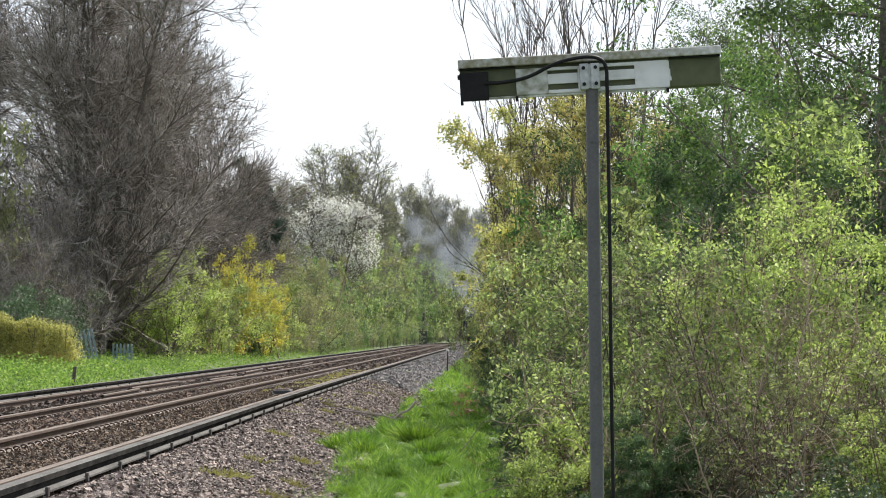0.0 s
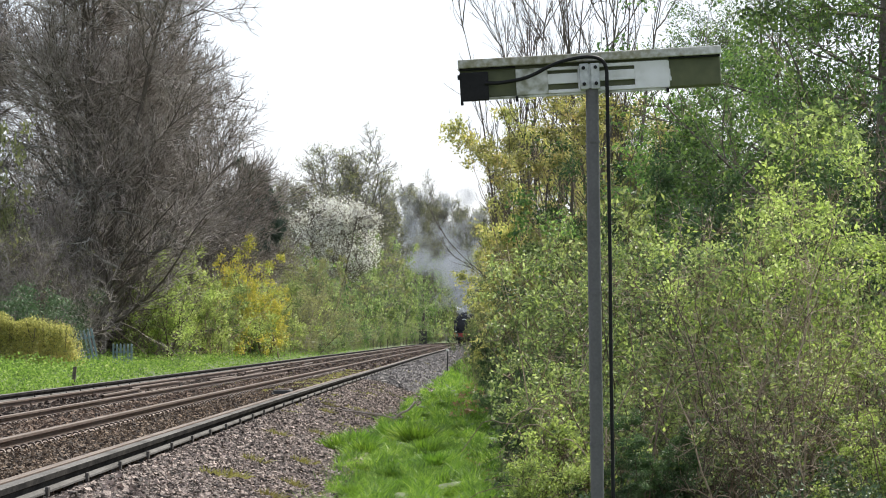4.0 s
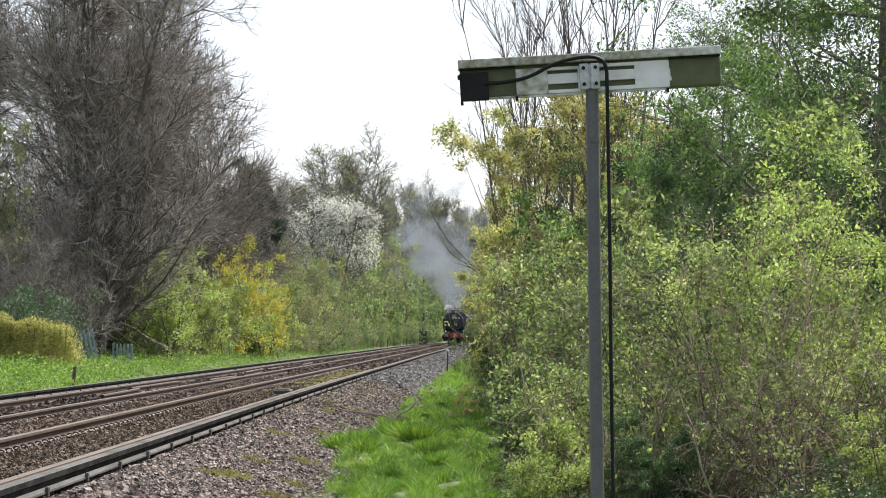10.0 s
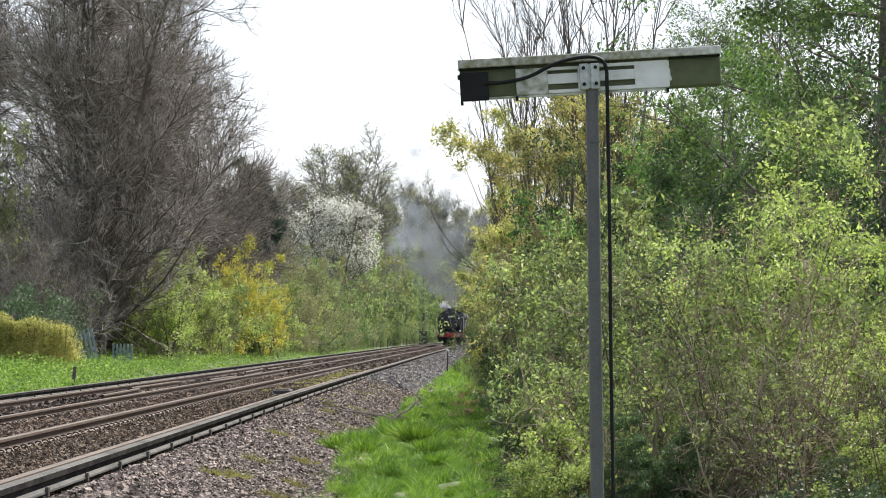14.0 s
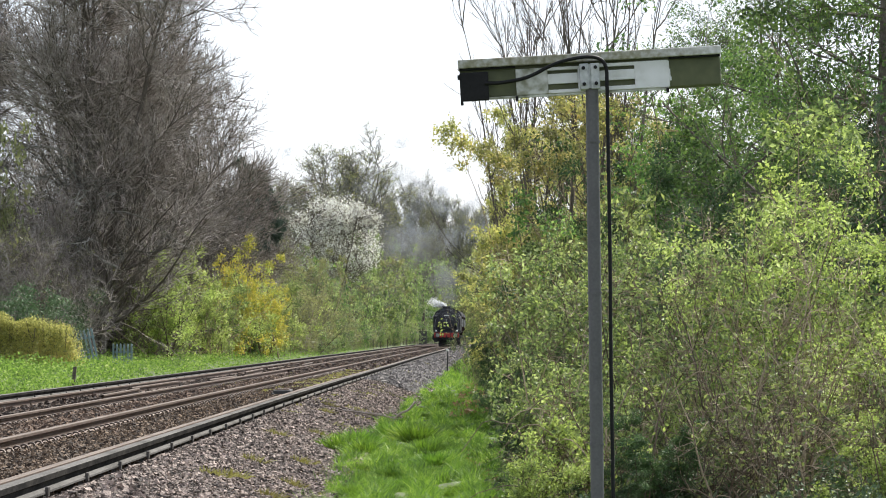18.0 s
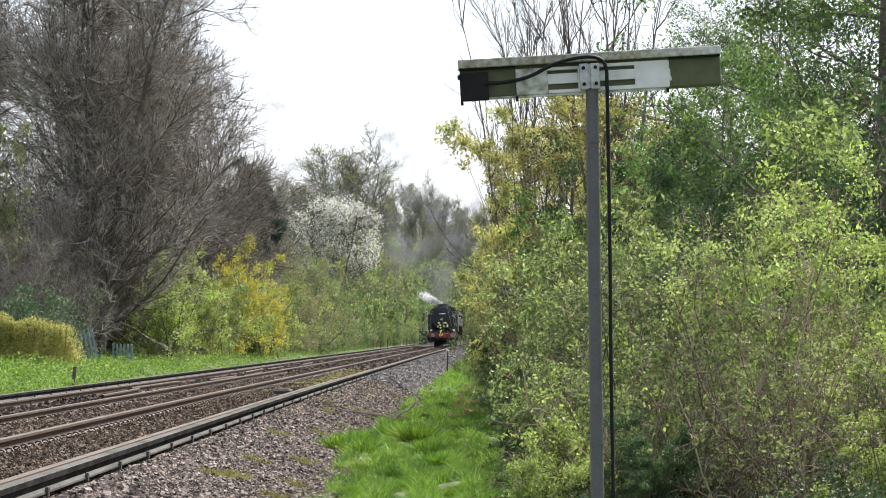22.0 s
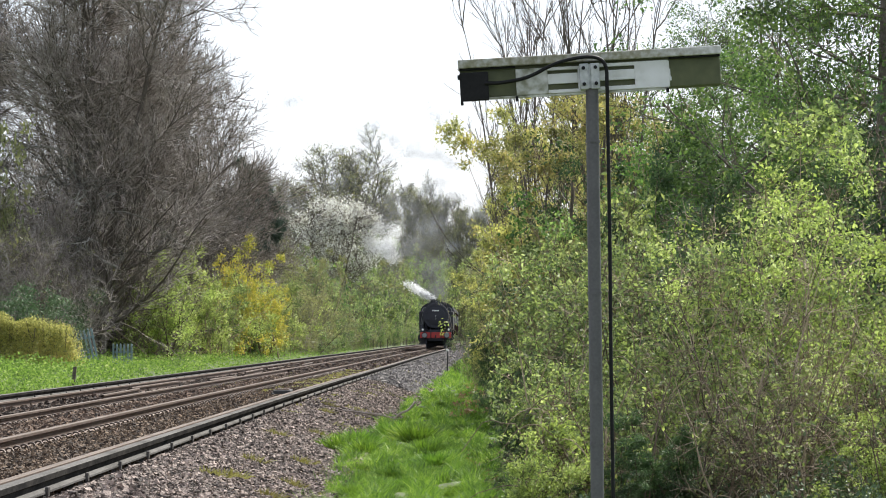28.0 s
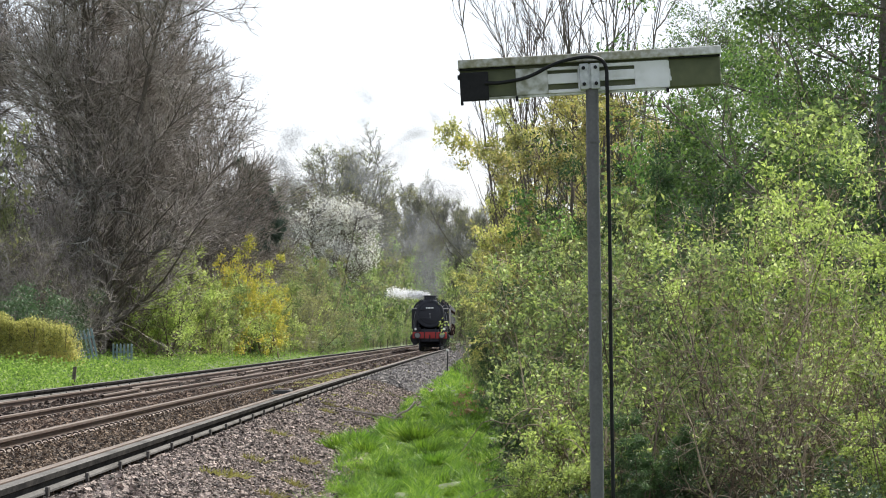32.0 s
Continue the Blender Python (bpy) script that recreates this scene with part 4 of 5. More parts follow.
plate_ = part("slotted_plate", box(bmesh.new(), -0.42, -0.24, 0.022, 0.046, -0.098, 0.05, 0.004), M_WHITE, head, "white slotted mounting plate")
for x0, x1, z0, z1 in ((-0.24, -0.07, -0.098, -0.078), (-0.24, -0.07, -0.045, 0.012), (-0.24, -0.07, 0.032, 0.05), (0.05, 0.25, -0.098, -0.075), (0.05, 0.25, -0.042, 0.015), (0.05, 0.25, 0.035, 0.055), (0.25, 0.44, -0.098, 0.055), (-0.07, 0.05, -0.098, 0.05)):
    part("plate_strip", box(bmesh.new(), x0, x1, 0.022, 0.046, z0, z1, 0.003), M_PLATE, plate_)
# black strips put in for the shadow line below the canopy
for x0, x1 in ((-0.735, -0.42), (0.445, 0.735)):
    part("gasket", box(bmesh.new(), x0, x1, 0.018, 0.05, 0.058, 0.072, 0.003), M_BLACK, head, "black strip standing for the shadow gap under the canopy")
for k, (z0, z1) in enumerate(((-0.096, -0.062), (-0.062, -0.04), (-0.04, 0.004), (0.004, 0.05))):
    part("plate_edge", box(bmesh.new(), 0.44, 0.446 + 0.005 * (k * 2 % 3), 0.026, 0.045, z0, z1, 0.002), M_PLATE, plate_, "flaking white edge")
for x0, z0 in ((-0.73, -0.125), (-0.74, 0.02), (-0.42, -0.118), (0.43, -0.118)):
    part("toggle_clip", box(bmesh.new(), x0 - 0.008, x0 + 0.008, 0.0, 0.04, z0 - 0.012, z0 + 0.014, 0.003), M_BLACK, head)
bm = box(bmesh.new(), -0.062, -0.012, -0.05, 0.02, -0.09, 0.055, 0.004)
box(bm, 0.0, 0.05, -0.05, 0.02, -0.09, 0.055, 0.004)
box(bm, -0.02, 0.01, -0.04, 0.02, -0.085, 0.05, 0.003)
br = part("bracket", bm, M_GALV, head, "galvanised clamp bracket")
for bx, bz in ((-0.04, 0.03), (-0.04, -0.06), (0.028, 0.03), (0.028, -0.06)):
    part("bolt", cyl(bmesh.new(), (bx, -0.066, bz), (bx, -0.048, bz), 0.011, 0.011, 6), M_BLACK, br)
part("cable", mesh_of("cable", *pipe([(-0.60, 0.004, 2.943), (-0.50, -0.005, 2.946), (-0.36, -0.035, 2.973), (-0.2, -0.06, 3.046), (-0.06, -0.06, 3.078), (0.03, -0.058, 3.073), (0.075, -0.056, 3.028),
                                      (0.083, -0.05, 2.918), (0.085, -0.045, 2.6), (0.087, -0.045, 2.0), (0.085, -0.045, 1.3), (0.088, -0.045, 0.6), (0.09, -0.045, 0.0)], 0.0105, 8, 90), M_BLACK, True), None, lamp, "black power cable")
for z in (2.6, 1.75, 0.9):
    part("strap", cyl(bmesh.new(), (0, 0, z), (0, 0, z + 0.012), 0.041, 0.041, 24), M_POST, lamp)

# ---- the locomotive: black tank engine, built with its front to -y ----
M_LOCO = surface("sooty black engine paint", [(0.007, 0.008, 0.012), (0.012, 0.013, 0.019), (0.019, 0.02, 0.027)], 0.55, 0.0, fine=30, coarse=2, bump=0.05)
# black lifted towards blue: smoke haze put into the paint colour
M_SMOKEBOX = surface("matt black smokebox with blue haze tint", [(0.013, 0.0145, 0.022), (0.021, 0.023, 0.034)], 0.7, 0.0, fine=30, coarse=2, bump=0.05)
M_RED = surface("red buffer beam paint", [(0.3, 0.02, 0.02), (0.42, 0.035, 0.032)], 0.5, 0.0, fine=30, coarse=2, bump=0.03)
M_STEEL = surface("bright worn steel", [(0.16, 0.165, 0.175), (0.3, 0.305, 0.315)], 0.5, 0.6, fine=30, coarse=4, bump=0.03)
M_LAMPW = surface("white enamel", [(0.7, 0.7, 0.68), (0.8, 0.8, 0.8)], 0.4, 0.0, fine=30, coarse=4, bump=0.0)
M_WINDOW = surface("dark cab glass", [(0.03, 0.035, 0.04), (0.05, 0.055, 0.06)], 0.75, 0.0, fine=5, coarse=2, bump=0.0)
M_MAROON = surface("dark maroon coach paint", [(0.011, 0.008, 0.008), (0.018, 0.011, 0.011)], 0.9, 0.0, fine=20, coarse=1, bump=0.02, gloss=0.0)
M_ROOF = surface("grey coach roof", [(0.035, 0.035, 0.037), (0.06, 0.06, 0.062)], 0.9, 0.0, fine=20, coarse=1, bump=0.05, gloss=0.1)


def lathe(profile, axis_z, y0, n=40, x=0.0):
    """A turned body round an axis along y: profile of (y, radius)."""
    bm = bmesh.new()
    rings = [[bm.verts.new((x + r * math.cos(a), y0 + y, axis_z + r * math.sin(a))) for a in (2 * math.pi * i / n for i in range(n))] for y, r in profile]
    for p, q in zip(rings, rings[1:]):
        for i in range(n):
            bm.faces.new((p[i], p[(i + 1) % n], q[(i + 1) % n], q[i]))
    for ring in (rings[0], rings[-1]):
        bm.faces.new(ring)
    bmesh.ops.recalc_face_normals(bm, faces=bm.faces)
    return bm


def arch(half, z0, zs, zt, y0, y1, n=14, thick=0.06):
    """A bent sheet: upright sides from z0 to zs, and a round top up to zt."""
    pts = [(-half, z0)] + [(-half * math.cos(math.pi * i / n), zs + (zt - zs) * math.sin(math.pi * i / n)) for i in range(n + 1)] + [(half, z0)]
    bm = bmesh.new()
    k = 1 - thick / half
    rings = []
    for y in (y0, y1):
        rings.append(([bm.verts.new((x, y, z)) for x, z in pts], [bm.verts.new((x * k, y, z - (thick if 0 < i < len(pts) - 1 else 0))) for i, (x, z) in enumerate(pts)]))
    (a, ai), (b, bi) = rings
    for i in range(len(pts) - 1):
        bm.faces.new((a[i], a[i + 1], b[i + 1], b[i]))
        bm.faces.new((ai[i], ai[i + 1], bi[i + 1], bi[i]))
        bm.faces.new((a[i], a[i + 1], ai[i + 1], ai[i]))
        bm.faces.new((b[i], b[i + 1], bi[i + 1], bi[i]))
    bmesh.ops.recalc_face_normals(bm, faces=bm.faces)
    return bm


def plate(pts, y0, y1):
    """A flat plate cut to the outline pts (x, z)."""
    bm = bmesh.new()
    f = [bm.verts.new((x, y0, z)) for x, z in pts]
    b = [bm.verts.new((x, y1, z)) for x, z in pts]
    bm.faces.new(f)
    bm.faces.new(b[::-1])
    for i in range(len(pts)):
        j = (i + 1) % len(pts)
        bm.faces.new((f[i], b[i], b[j], f[j]))
    bmesh.ops.recalc_face_normals(bm, faces=bm.faces)
    return bm


loco = tagged(new("steam_locomotive"), "black steam tank locomotive with a red buffer beam", "locomotive")
beam = part("buffer_beam", box(bmesh.new(), -1.22, 1.22, 0.5, 0.56, 0.84, 1.3, 0.01), M_RED, loco, "red front buffer beam")
for bx in (-0.87, 0.87):
    b = part("buffer", lathe([(0.03, 0.20), (0.0, 0.23), (0.05, 0.235), (0.08, 0.1), (0.25, 0.1), (0.26, 0.16), (0.5, 0.18)], 1.06, 0.0, 20, bx), M_LOCO, beam)
    part("buffer_face", lathe([(-0.012, 0.13), (0.0, 0.18), (0.012, 0.18)], 1.06, -0.002, 20, bx), M_STEEL, b, "bright worn steel buffer face")
part("coupling_hook", mesh_of("coupling_hook", *pipe([(0, 0.5, 1.06), (0, 0.3, 1.06), (0, 0.2, 1.0), (0, 0.2, 0.86), (0, 0.28, 0.74), (0, 0.34, 0.6)], 0.045, 8, 24), M_LOCO), None, beam)
for bx in (-0.38, 0.42):
    part("brake_hose", mesh_of("brake_hose", *pipe([(bx, 0.48, 1.5), (bx, 0.4, 1.55), (bx, 0.32, 1.4), (bx, 0.32, 1.0), (bx, 0.36, 0.7)], 0.035, 8, 24), M_LOCO), None, beam)
for bx in (-1.02, 1.02):
    h = part("headlamp", lathe([(0, 0.07), (0.02, 0.085), (0.16, 0.085), (0.18, 0.06)], 1.5, 0.5, 16, bx), M_LAMPW, loco, "white enamel headlamp")
    part("lamp_bracket", box(bmesh.new(), bx - 0.03, bx + 0.03, 0.56, 0.62, 1.28, 1.44), M_LOCO, h)
part("front_platform", box(bmesh.new(), -1.24, 1.24, 0.5, 1.9, 1.3, 1.34, 0.01), M_LOCO, loco)
for sx in (-1, 1):
    bm = bmesh.new()
    bmesh.ops.create_cube(bm, size=1, matrix=Matrix.Translation((sx * 0.98, 2.1, 1.58)) @ Matrix.Rotation(radians(50), 4, "X") @ Matrix.Diagonal((0.52, 0.72, 0.04, 1)))
    part("sloped_footplate", bm, M_LOCO, loco)
    st = part("front_step", box(bmesh.new(), sx * 1.08 - 0.14, sx * 1.08 + 0.14, 0.6, 0.85, 0.38, 0.42, 0.008), M_LOCO, loco)
    part("step_hanger", box(bmesh.new(), sx * 1.08 - 0.14, sx * 1.08 + 0.14, 0.82, 0.86, 0.38, 1.3, 0.008), M_LOCO, st)
for sx in (-1, 1):
    part("running_board", box(bmesh.new(), sx * 0.98 - 0.29, sx * 0.98 + 0.29, 2.3, 9.0, 1.84, 1.88, 0.01), M_LOCO, loco)
    part("cylinder", lathe([(0, 0.36), (0.03, 0.42), (0.9, 0.42), (0.93, 0.36)], 0.86, 1.35, 24, sx * 1.0), M_LOCO, loco)
    part("valve_chest", lathe([(0, 0.16), (0.03, 0.2), (1.0, 0.2), (1.03, 0.16)], 1.44, 1.3, 20, sx * 0.94), M_LOCO, loco)
    part("steam_pipe", mesh_of("steam_pipe", *pipe([(sx * 0.98, 1.75, 1.5), (sx * 0.98, 1.75, 1.9), (sx * 0.9, 1.75, 2.3)], 0.13, 12, 10), M_LOCO, True), None, loco)
    part("handrail", mesh_of("handrail", *pipe([(sx * 1.2, 2.9, 1.86), (sx * 1.14, 2.95, 2.4), (sx * 1.06, 3.0, 2.75)], 0.022, 6, 10), M_STEEL), None, loco, "bright steel handrail")
box_l = part("smokebox", lathe([(0, 0.9), (0.02, 0.98), (0.04, 1.0), (1.75, 1.0), (1.78, 0.94)], 2.6, 0.95), M_SMOKEBOX, loco)
door = part("smokebox_door", lathe([(-0.14, 0.05), (-0.13, 0.25), (-0.10, 0.48), (-0.05, 0.68), (-0.01, 0.76), (0.02, 0.78)], 2.6, 0.95), M_SMOKEBOX, loco)
part("door_handle", cyl(cyl(bmesh.new(), (0, 0.72, 2.6), (0.02, 0.72, 2.3), 0.02, 0.015, 8), (0, 0.69, 2.6), (0, 0.84, 2.6), 0.05, 0.05, 12), M_STEEL, door, "steel door dart")
for dz in (-0.28, 0.28):
    part("hinge_strap", box(bmesh.new(), -0.78, -0.1, 0.81, 0.9, 2.6 + dz - 0.04, 2.6 + dz + 0.04, 0.01), M_SMOKEBOX, door)
np_ = part("number_plate", box(bmesh.new(), -0.32, 0.32, 0.79, 0.83, 2.94, 3.08, 0.006), M_SMOKEBOX, door, "black plate with pale characters")
for i in range(5):
    part("bar", box(bmesh.new(), -0.27 + i * 0.11, -0.19 + i * 0.11, 0.78, 0.793, 2.96, 3.06), M_LAMPW, np_)
part("upper_lamp_bracket", box(bmesh.new(), -0.04, 0.04, 0.84, 0.96, 3.42, 3.62), M_LOCO, loco)
part("door_rail", mesh_of("door_rail", *pipe([(-0.7, 0.88, 3.0), (-0.45, 0.86, 3.28), (0, 0.85, 3.4), (0.45, 0.86, 3.28), (0.7, 0.88, 3.0)], 0.018, 6, 24), M_SMOKEBOX), None, loco)
part("chimney", (lambda bm: (bmesh.ops.rotate(bm, verts=bm.verts, cent=(0, 0, 0), matrix=Matrix.Rotation(radians(90), 3, "X")), bmesh.ops.translate(bm, verts=bm.verts, vec=(0, 1.75, 0)), bm)[-1])(lathe([(3.4, 0.56), (3.5, 0.47), (3.58, 0.43), (3.8, 0.43), (3.83, 0.48), (3.9, 0.48), (3.91, 0.38)], 0, 0, 28)), M_SMOKEBOX, loco)
part("boiler", lathe([(0, 0.8), (0.05, 0.84), (3.4, 0.92), (6.4, 0.92)], 2.6, 2.7), M_LOCO, loco)
part("dome", (lambda bm: (bmesh.ops.create_uvsphere(bm, u_segments=24, v_segments=12, radius=0.42, matrix=Matrix.Translation((0, 5.2, 3.38)) @ Matrix.Diagonal((1, 1.15, 1, 1))), bm)[-1])(bmesh.new()), M_LOCO, loco)
for sx in (-0.14, 0.14):
    part("safety_valve", cyl(bmesh.new(), (sx, 7.6, 3.4), (sx, 7.6, 3.78), 0.07, 0.06, 12), M_STEEL, loco)
for sx in (-1, 1):
    t = part("side_tank", box(bmesh.new(), min(sx * 0.72, sx * 1.36), max(sx * 0.72, sx * 1.36), 3.3, 9.1, 1.5, 3.0, 0.12), M_LOCO, loco)
    part("tank_handrail", mesh_of("tank_handrail", *pipe([(sx * 1.385, 3.4, 2.1), (sx * 1.385, 6, 2.1), (sx * 1.385, 9, 2.1)], 0.018, 6, 6), M_STEEL), None, t)
cab = part("cab", arch(1.36, 1.4, 2.95, 3.84, 9.1, 11.5), M_LOCO, loco)
front = [(-1.29, 1.4)] + [(-1.29 * math.cos(math.pi * i / 14), 2.95 + 0.85 * math.sin(math.pi * i / 14)) for i in range(15)] + [(1.29, 1.4)]
part("cab_front", plate(front, 9.12, 9.17), M_LOCO, cab)
for sx in (-1, 1):
    w = part("spectacle_window", lathe([(0, 0.2), (0.02, 0.2)], 3.08, 9.09, 20, sx * 0.98), M_WINDOW, cab, "round cab window with pale rim")
    ring = tubes(np.array([[[sx * 0.98 + 0.21 * math.cos(a), 9.08, 3.08 + 0.21 * math.sin(a)] for a in np.linspace(0, 2 * math.pi, 21)]]), np.full((1, 21), 0.025), 6)
    part("window_rim", mesh_of("window_rim", *ring, M_STEEL), None, w)
part("bunker", box(bmesh.new(), -1.3, 1.3, 11.5, 13.4, 1.3, 3.0, 0.06), M_LOCO, loco)
for sx in (-1, 1):
    part("cylinder_block", box(bmesh.new(), sx * 0.92 - 0.3, sx * 0.92 + 0.3, 1.42, 2.25, 0.62, 1.62, 0.08), M_LOCO, loco)
# dark box added so that no light shows between the wheels
part("ashpan", box(bmesh.new(), -0.66, 0.66, 2.4, 10.0, 0.22, 0.62, 0.02), M_SMOKEBOX, loco)
part("main_frame", box(bmesh.new(), -0.6, 0.6, 0.56, 13.4, 0.62, 1.5, 0.02), M_SMOKEBOX, loco)
for sx in (-1, 1):
    part("guard_iron", box(bmesh.new(), sx * 0.74 - 0.04, sx * 0.74 + 0.04, 0.62, 0.7, 0.12, 0.85), M_SMOKEBOX, loco)


def wheelset(parent, y, r, spokes):
    w = part("wheelset", cyl(bmesh.new(), (-0.75, 0, 0), (0.75, 0, 0), 0.08, 0.08, 12), M_SMOKEBOX, parent)
    for sx in (-1, 1):
        bm = bmesh.new()
        x0 = sx * 0.72
        for k, (ra, rb) in enumerate(((r * 0.86, r), (r * 0.0 + 0.02, r * 0.26))):
            n = 32
            va = [[bm.verts.new((x0 + dx, rr * math.cos(2 * math.pi * i / n), rr * math.sin(2 * math.pi * i / n))) for i in range(n)] for dx, rr in ((-0.065, ra), (-0.065, rb), (0.065, rb), (0.065, ra))]
            for p, q in zip(va, va[1:] + va[:1]):
                for i in range(n):
                    bm.faces.new((p[i], p[(i + 1) % n], q[(i + 1) % n], q[i]))
        for i in range(spokes):
            a = 2 * math.pi * i / spokes
            cyl(bm, (x0, r * 0.2 * math.cos(a), r * 0.2 * math.sin(a)), (x0, r * 0.9 * math.cos(a), r * 0.9 * math.sin(a)), 0.035, 0.03, 6)
        bmesh.ops.recalc_face_normals(bm, faces=bm.faces)
        part("wheel", bm, M_SMOKEBOX, w)
    w.matrix_basis = pose(0, y, r)
    return w


WHEELS = [(wheelset(loco, y, r, k), y, r) for y, r, k in ((1.9, 0.46, 10), (3.7, 0.86, 15), (5.9, 0.86, 15), (8.2, 0.86, 15), (10.8, 0.46, 10), (12.6, 0.46, 10))]
RODS = []
for sx in (-1, 1):
    rod = part("coupling_rod", box(bmesh.new(), sx * 0.86 - 0.03, sx * 0.86 + 0.03, 3.6, 8.3, -0.06, 0.06, 0.01), M_STEEL, loco)
    rod.matrix_basis = pose(0, 0.33 if sx < 0 else 0, 0.86 + (0 if sx < 0 else 0.33))
    RODS.append((rod, 0.0 if sx < 0 else math.pi / 2))

part("snifting_valve", cyl(bmesh.new(), (0, 2.5, 3.5), (0, 2.5, 3.72), 0.08, 0.06, 10), M_LOCO, loco)
part("whistle", cyl(bmesh.new(), (0.3, 8.9, 3.4), (0.3, 8.9, 3.75), 0.03, 0.03, 8), M_STEEL, loco)
for sx in (-1, 1):
    part("top_feed_pipe", mesh_of("top_feed_pipe", *pipe([(sx * 0.1, 4.2, 3.5), (sx * 0.5, 4.2, 3.38), (sx * 0.86, 4.2, 3.05)], 0.05, 8, 10), M_LOCO), None, loco)

# ---- the coaches ----
def coach(y):
    c = tagged(new("railway_coach"), "dark maroon passenger coach with a grey roof", "coach", "coaches")
    part("body", box(bmesh.new(), -1.35, 1.35, 0.6, 19.6, 1.05, 3.0, 0.05), M_MAROON, c)
    part("roof", arch(1.36, 2.98, 3.05, 3.8, 0.6, 19.6), M_ROOF, c)
    ends = [(-1.33, 2.98)] + [(-1.33 * math.cos(math.pi * i / 14), 3.05 + 0.72 * math.sin(math.pi * i / 14)) for i in range(15)] + [(1.33, 2.98)]
    part("end_panel", plate(ends, 0.64, 0.7), M_MAROON, c)
    part("gangway", box(bmesh.new(), -0.5, 0.5, 0.1, 0.62, 1.1, 3.2, 0.03), M_SMOKEBOX, c)
    for sx in (-1, 1):
        for i in range(9):
            part("window", box(bmesh.new(), sx * 1.355 - 0.01, sx * 1.355 + 0.01, 1.4 + i * 2.0, 2.6 + i * 2.0, 1.95, 2.75), M_WINDOW, c)
        part("solebar", box(bmesh.new(), sx * 1.1 - 0.06, sx * 1.1 + 0.06, 0.7, 19.5, 0.8, 1.05), M_SMOKEBOX, c)
    sets = [(wheelset(c, yy, 0.46, 0), yy, 0.46) for yy in (2.2, 4.8, 15.4, 18.0)]
    return c, sets


COACHES = [coach(0), coach(1)]

# ---- lineside things ----
M_CABINET = surface("dark grey cabinet", [(0.02, 0.022, 0.022), (0.045, 0.045, 0.045)], 0.6, fine=20, coarse=3, bump=0.05)
M_TIMBER = surface("old dark timber", [(0.05, 0.042, 0.034), (0.09, 0.075, 0.06), (0.13, 0.11, 0.09)], 0.9, fine=30, coarse=3, bump=0.4)
M_DRIFT = surface("bleached dead wood", [(0.2, 0.165, 0.135), (0.34, 0.29, 0.25), (0.46, 0.41, 0.36)], 0.9, fine=40, coarse=5, bump=0.2)
M_PALE = surface("grey green steel paint", [(0.10, 0.155, 0.165), (0.16, 0.225, 0.24), (0.23, 0.29, 0.30)], 0.7, fine=20, coarse=3, bump=0.1)
cabinet = tagged(new("relay_cabinet"), "dark lineside relay cabinet beside the far track", "cabinet")
cabinet.matrix_basis = pose(-6.78, 472, -0.45)
part("body", box(bmesh.new(), -0.5, 0.5, -0.3, 0.3, 0.1, 1.95, 0.02), M_CABINET, cabinet)
part("roof", box(bmesh.new(), -0.56, 0.56, -0.36, 0.36, 1.95, 2.02, 0.01), M_CABINET, cabinet)
part("door", box(bmesh.new(), -0.44, 0.44, -0.325, -0.3, 0.25, 1.85, 0.01), M_CABINET, cabinet)
part("plinth", box(bmesh.new(), -0.46, 0.46, -0.28, 0.28, 0, 0.1), M_CONCRETE, cabinet)
pole = tagged(new("telegraph_pole"), "dark ivy-clad timber pole beside the far track", "pole")
pole.matrix_basis = pose(-7.27, 512, -0.4)
part("shaft", cyl(bmesh.new(), (0, 0, 0), (0, 0, 9.2), 0.17, 0.11, 12), M_TIMBER, pole)

marker = tagged(new("marker_post"), "slim grey marker post with a white cap", "post")
marker.matrix_basis = pose(-1.13, 148, -0.42)
part("shaft", cyl(bmesh.new(), (0, 0, 0), (0, 0, 0.86), 0.028, 0.028, 12), M_CABINET, marker)
part("cap", box(bmesh.new(), -0.05, 0.05, -0.05, 0.05, 0.86, 0.94, 0.012), M_LAMPW, marker)
for x, y, h, tilt in ((-10.2, 93.0, 0.5, 6), (-10.35, 131.5, 0.22, 0)):
    p = tagged(new("marker_peg"), "short dark timber peg in lineside grass", "peg", "pegs")
    p.matrix_basis = pose(x, y, -0.42, 0, tilt, 0)
    part("shaft", box(bmesh.new(), -0.045, 0.045, -0.045, 0.045, 0, h + 0.22, 0.01), M_TIMBER, p)
trackbox = tagged(new("trackside_box"), "rusty equipment box between the near rails", "equipment box")
trackbox.matrix_basis = pose(-4.05, 77, -0.17)
part("body", box(bmesh.new(), -0.16, 0.2, -0.5, 0.5, 0.02, 0.12, 0.02), M_CABINET, trackbox)
part("ramp", box(bmesh.new(), -0.2, -0.14, -0.7, 0.7, 0.0, 0.06, 0.01), M_CABINET, trackbox)
part("lid", box(bmesh.new(), -0.12, 0.16, -0.4, 0.4, 0.12, 0.14, 0.008), M_RUST, trackbox)


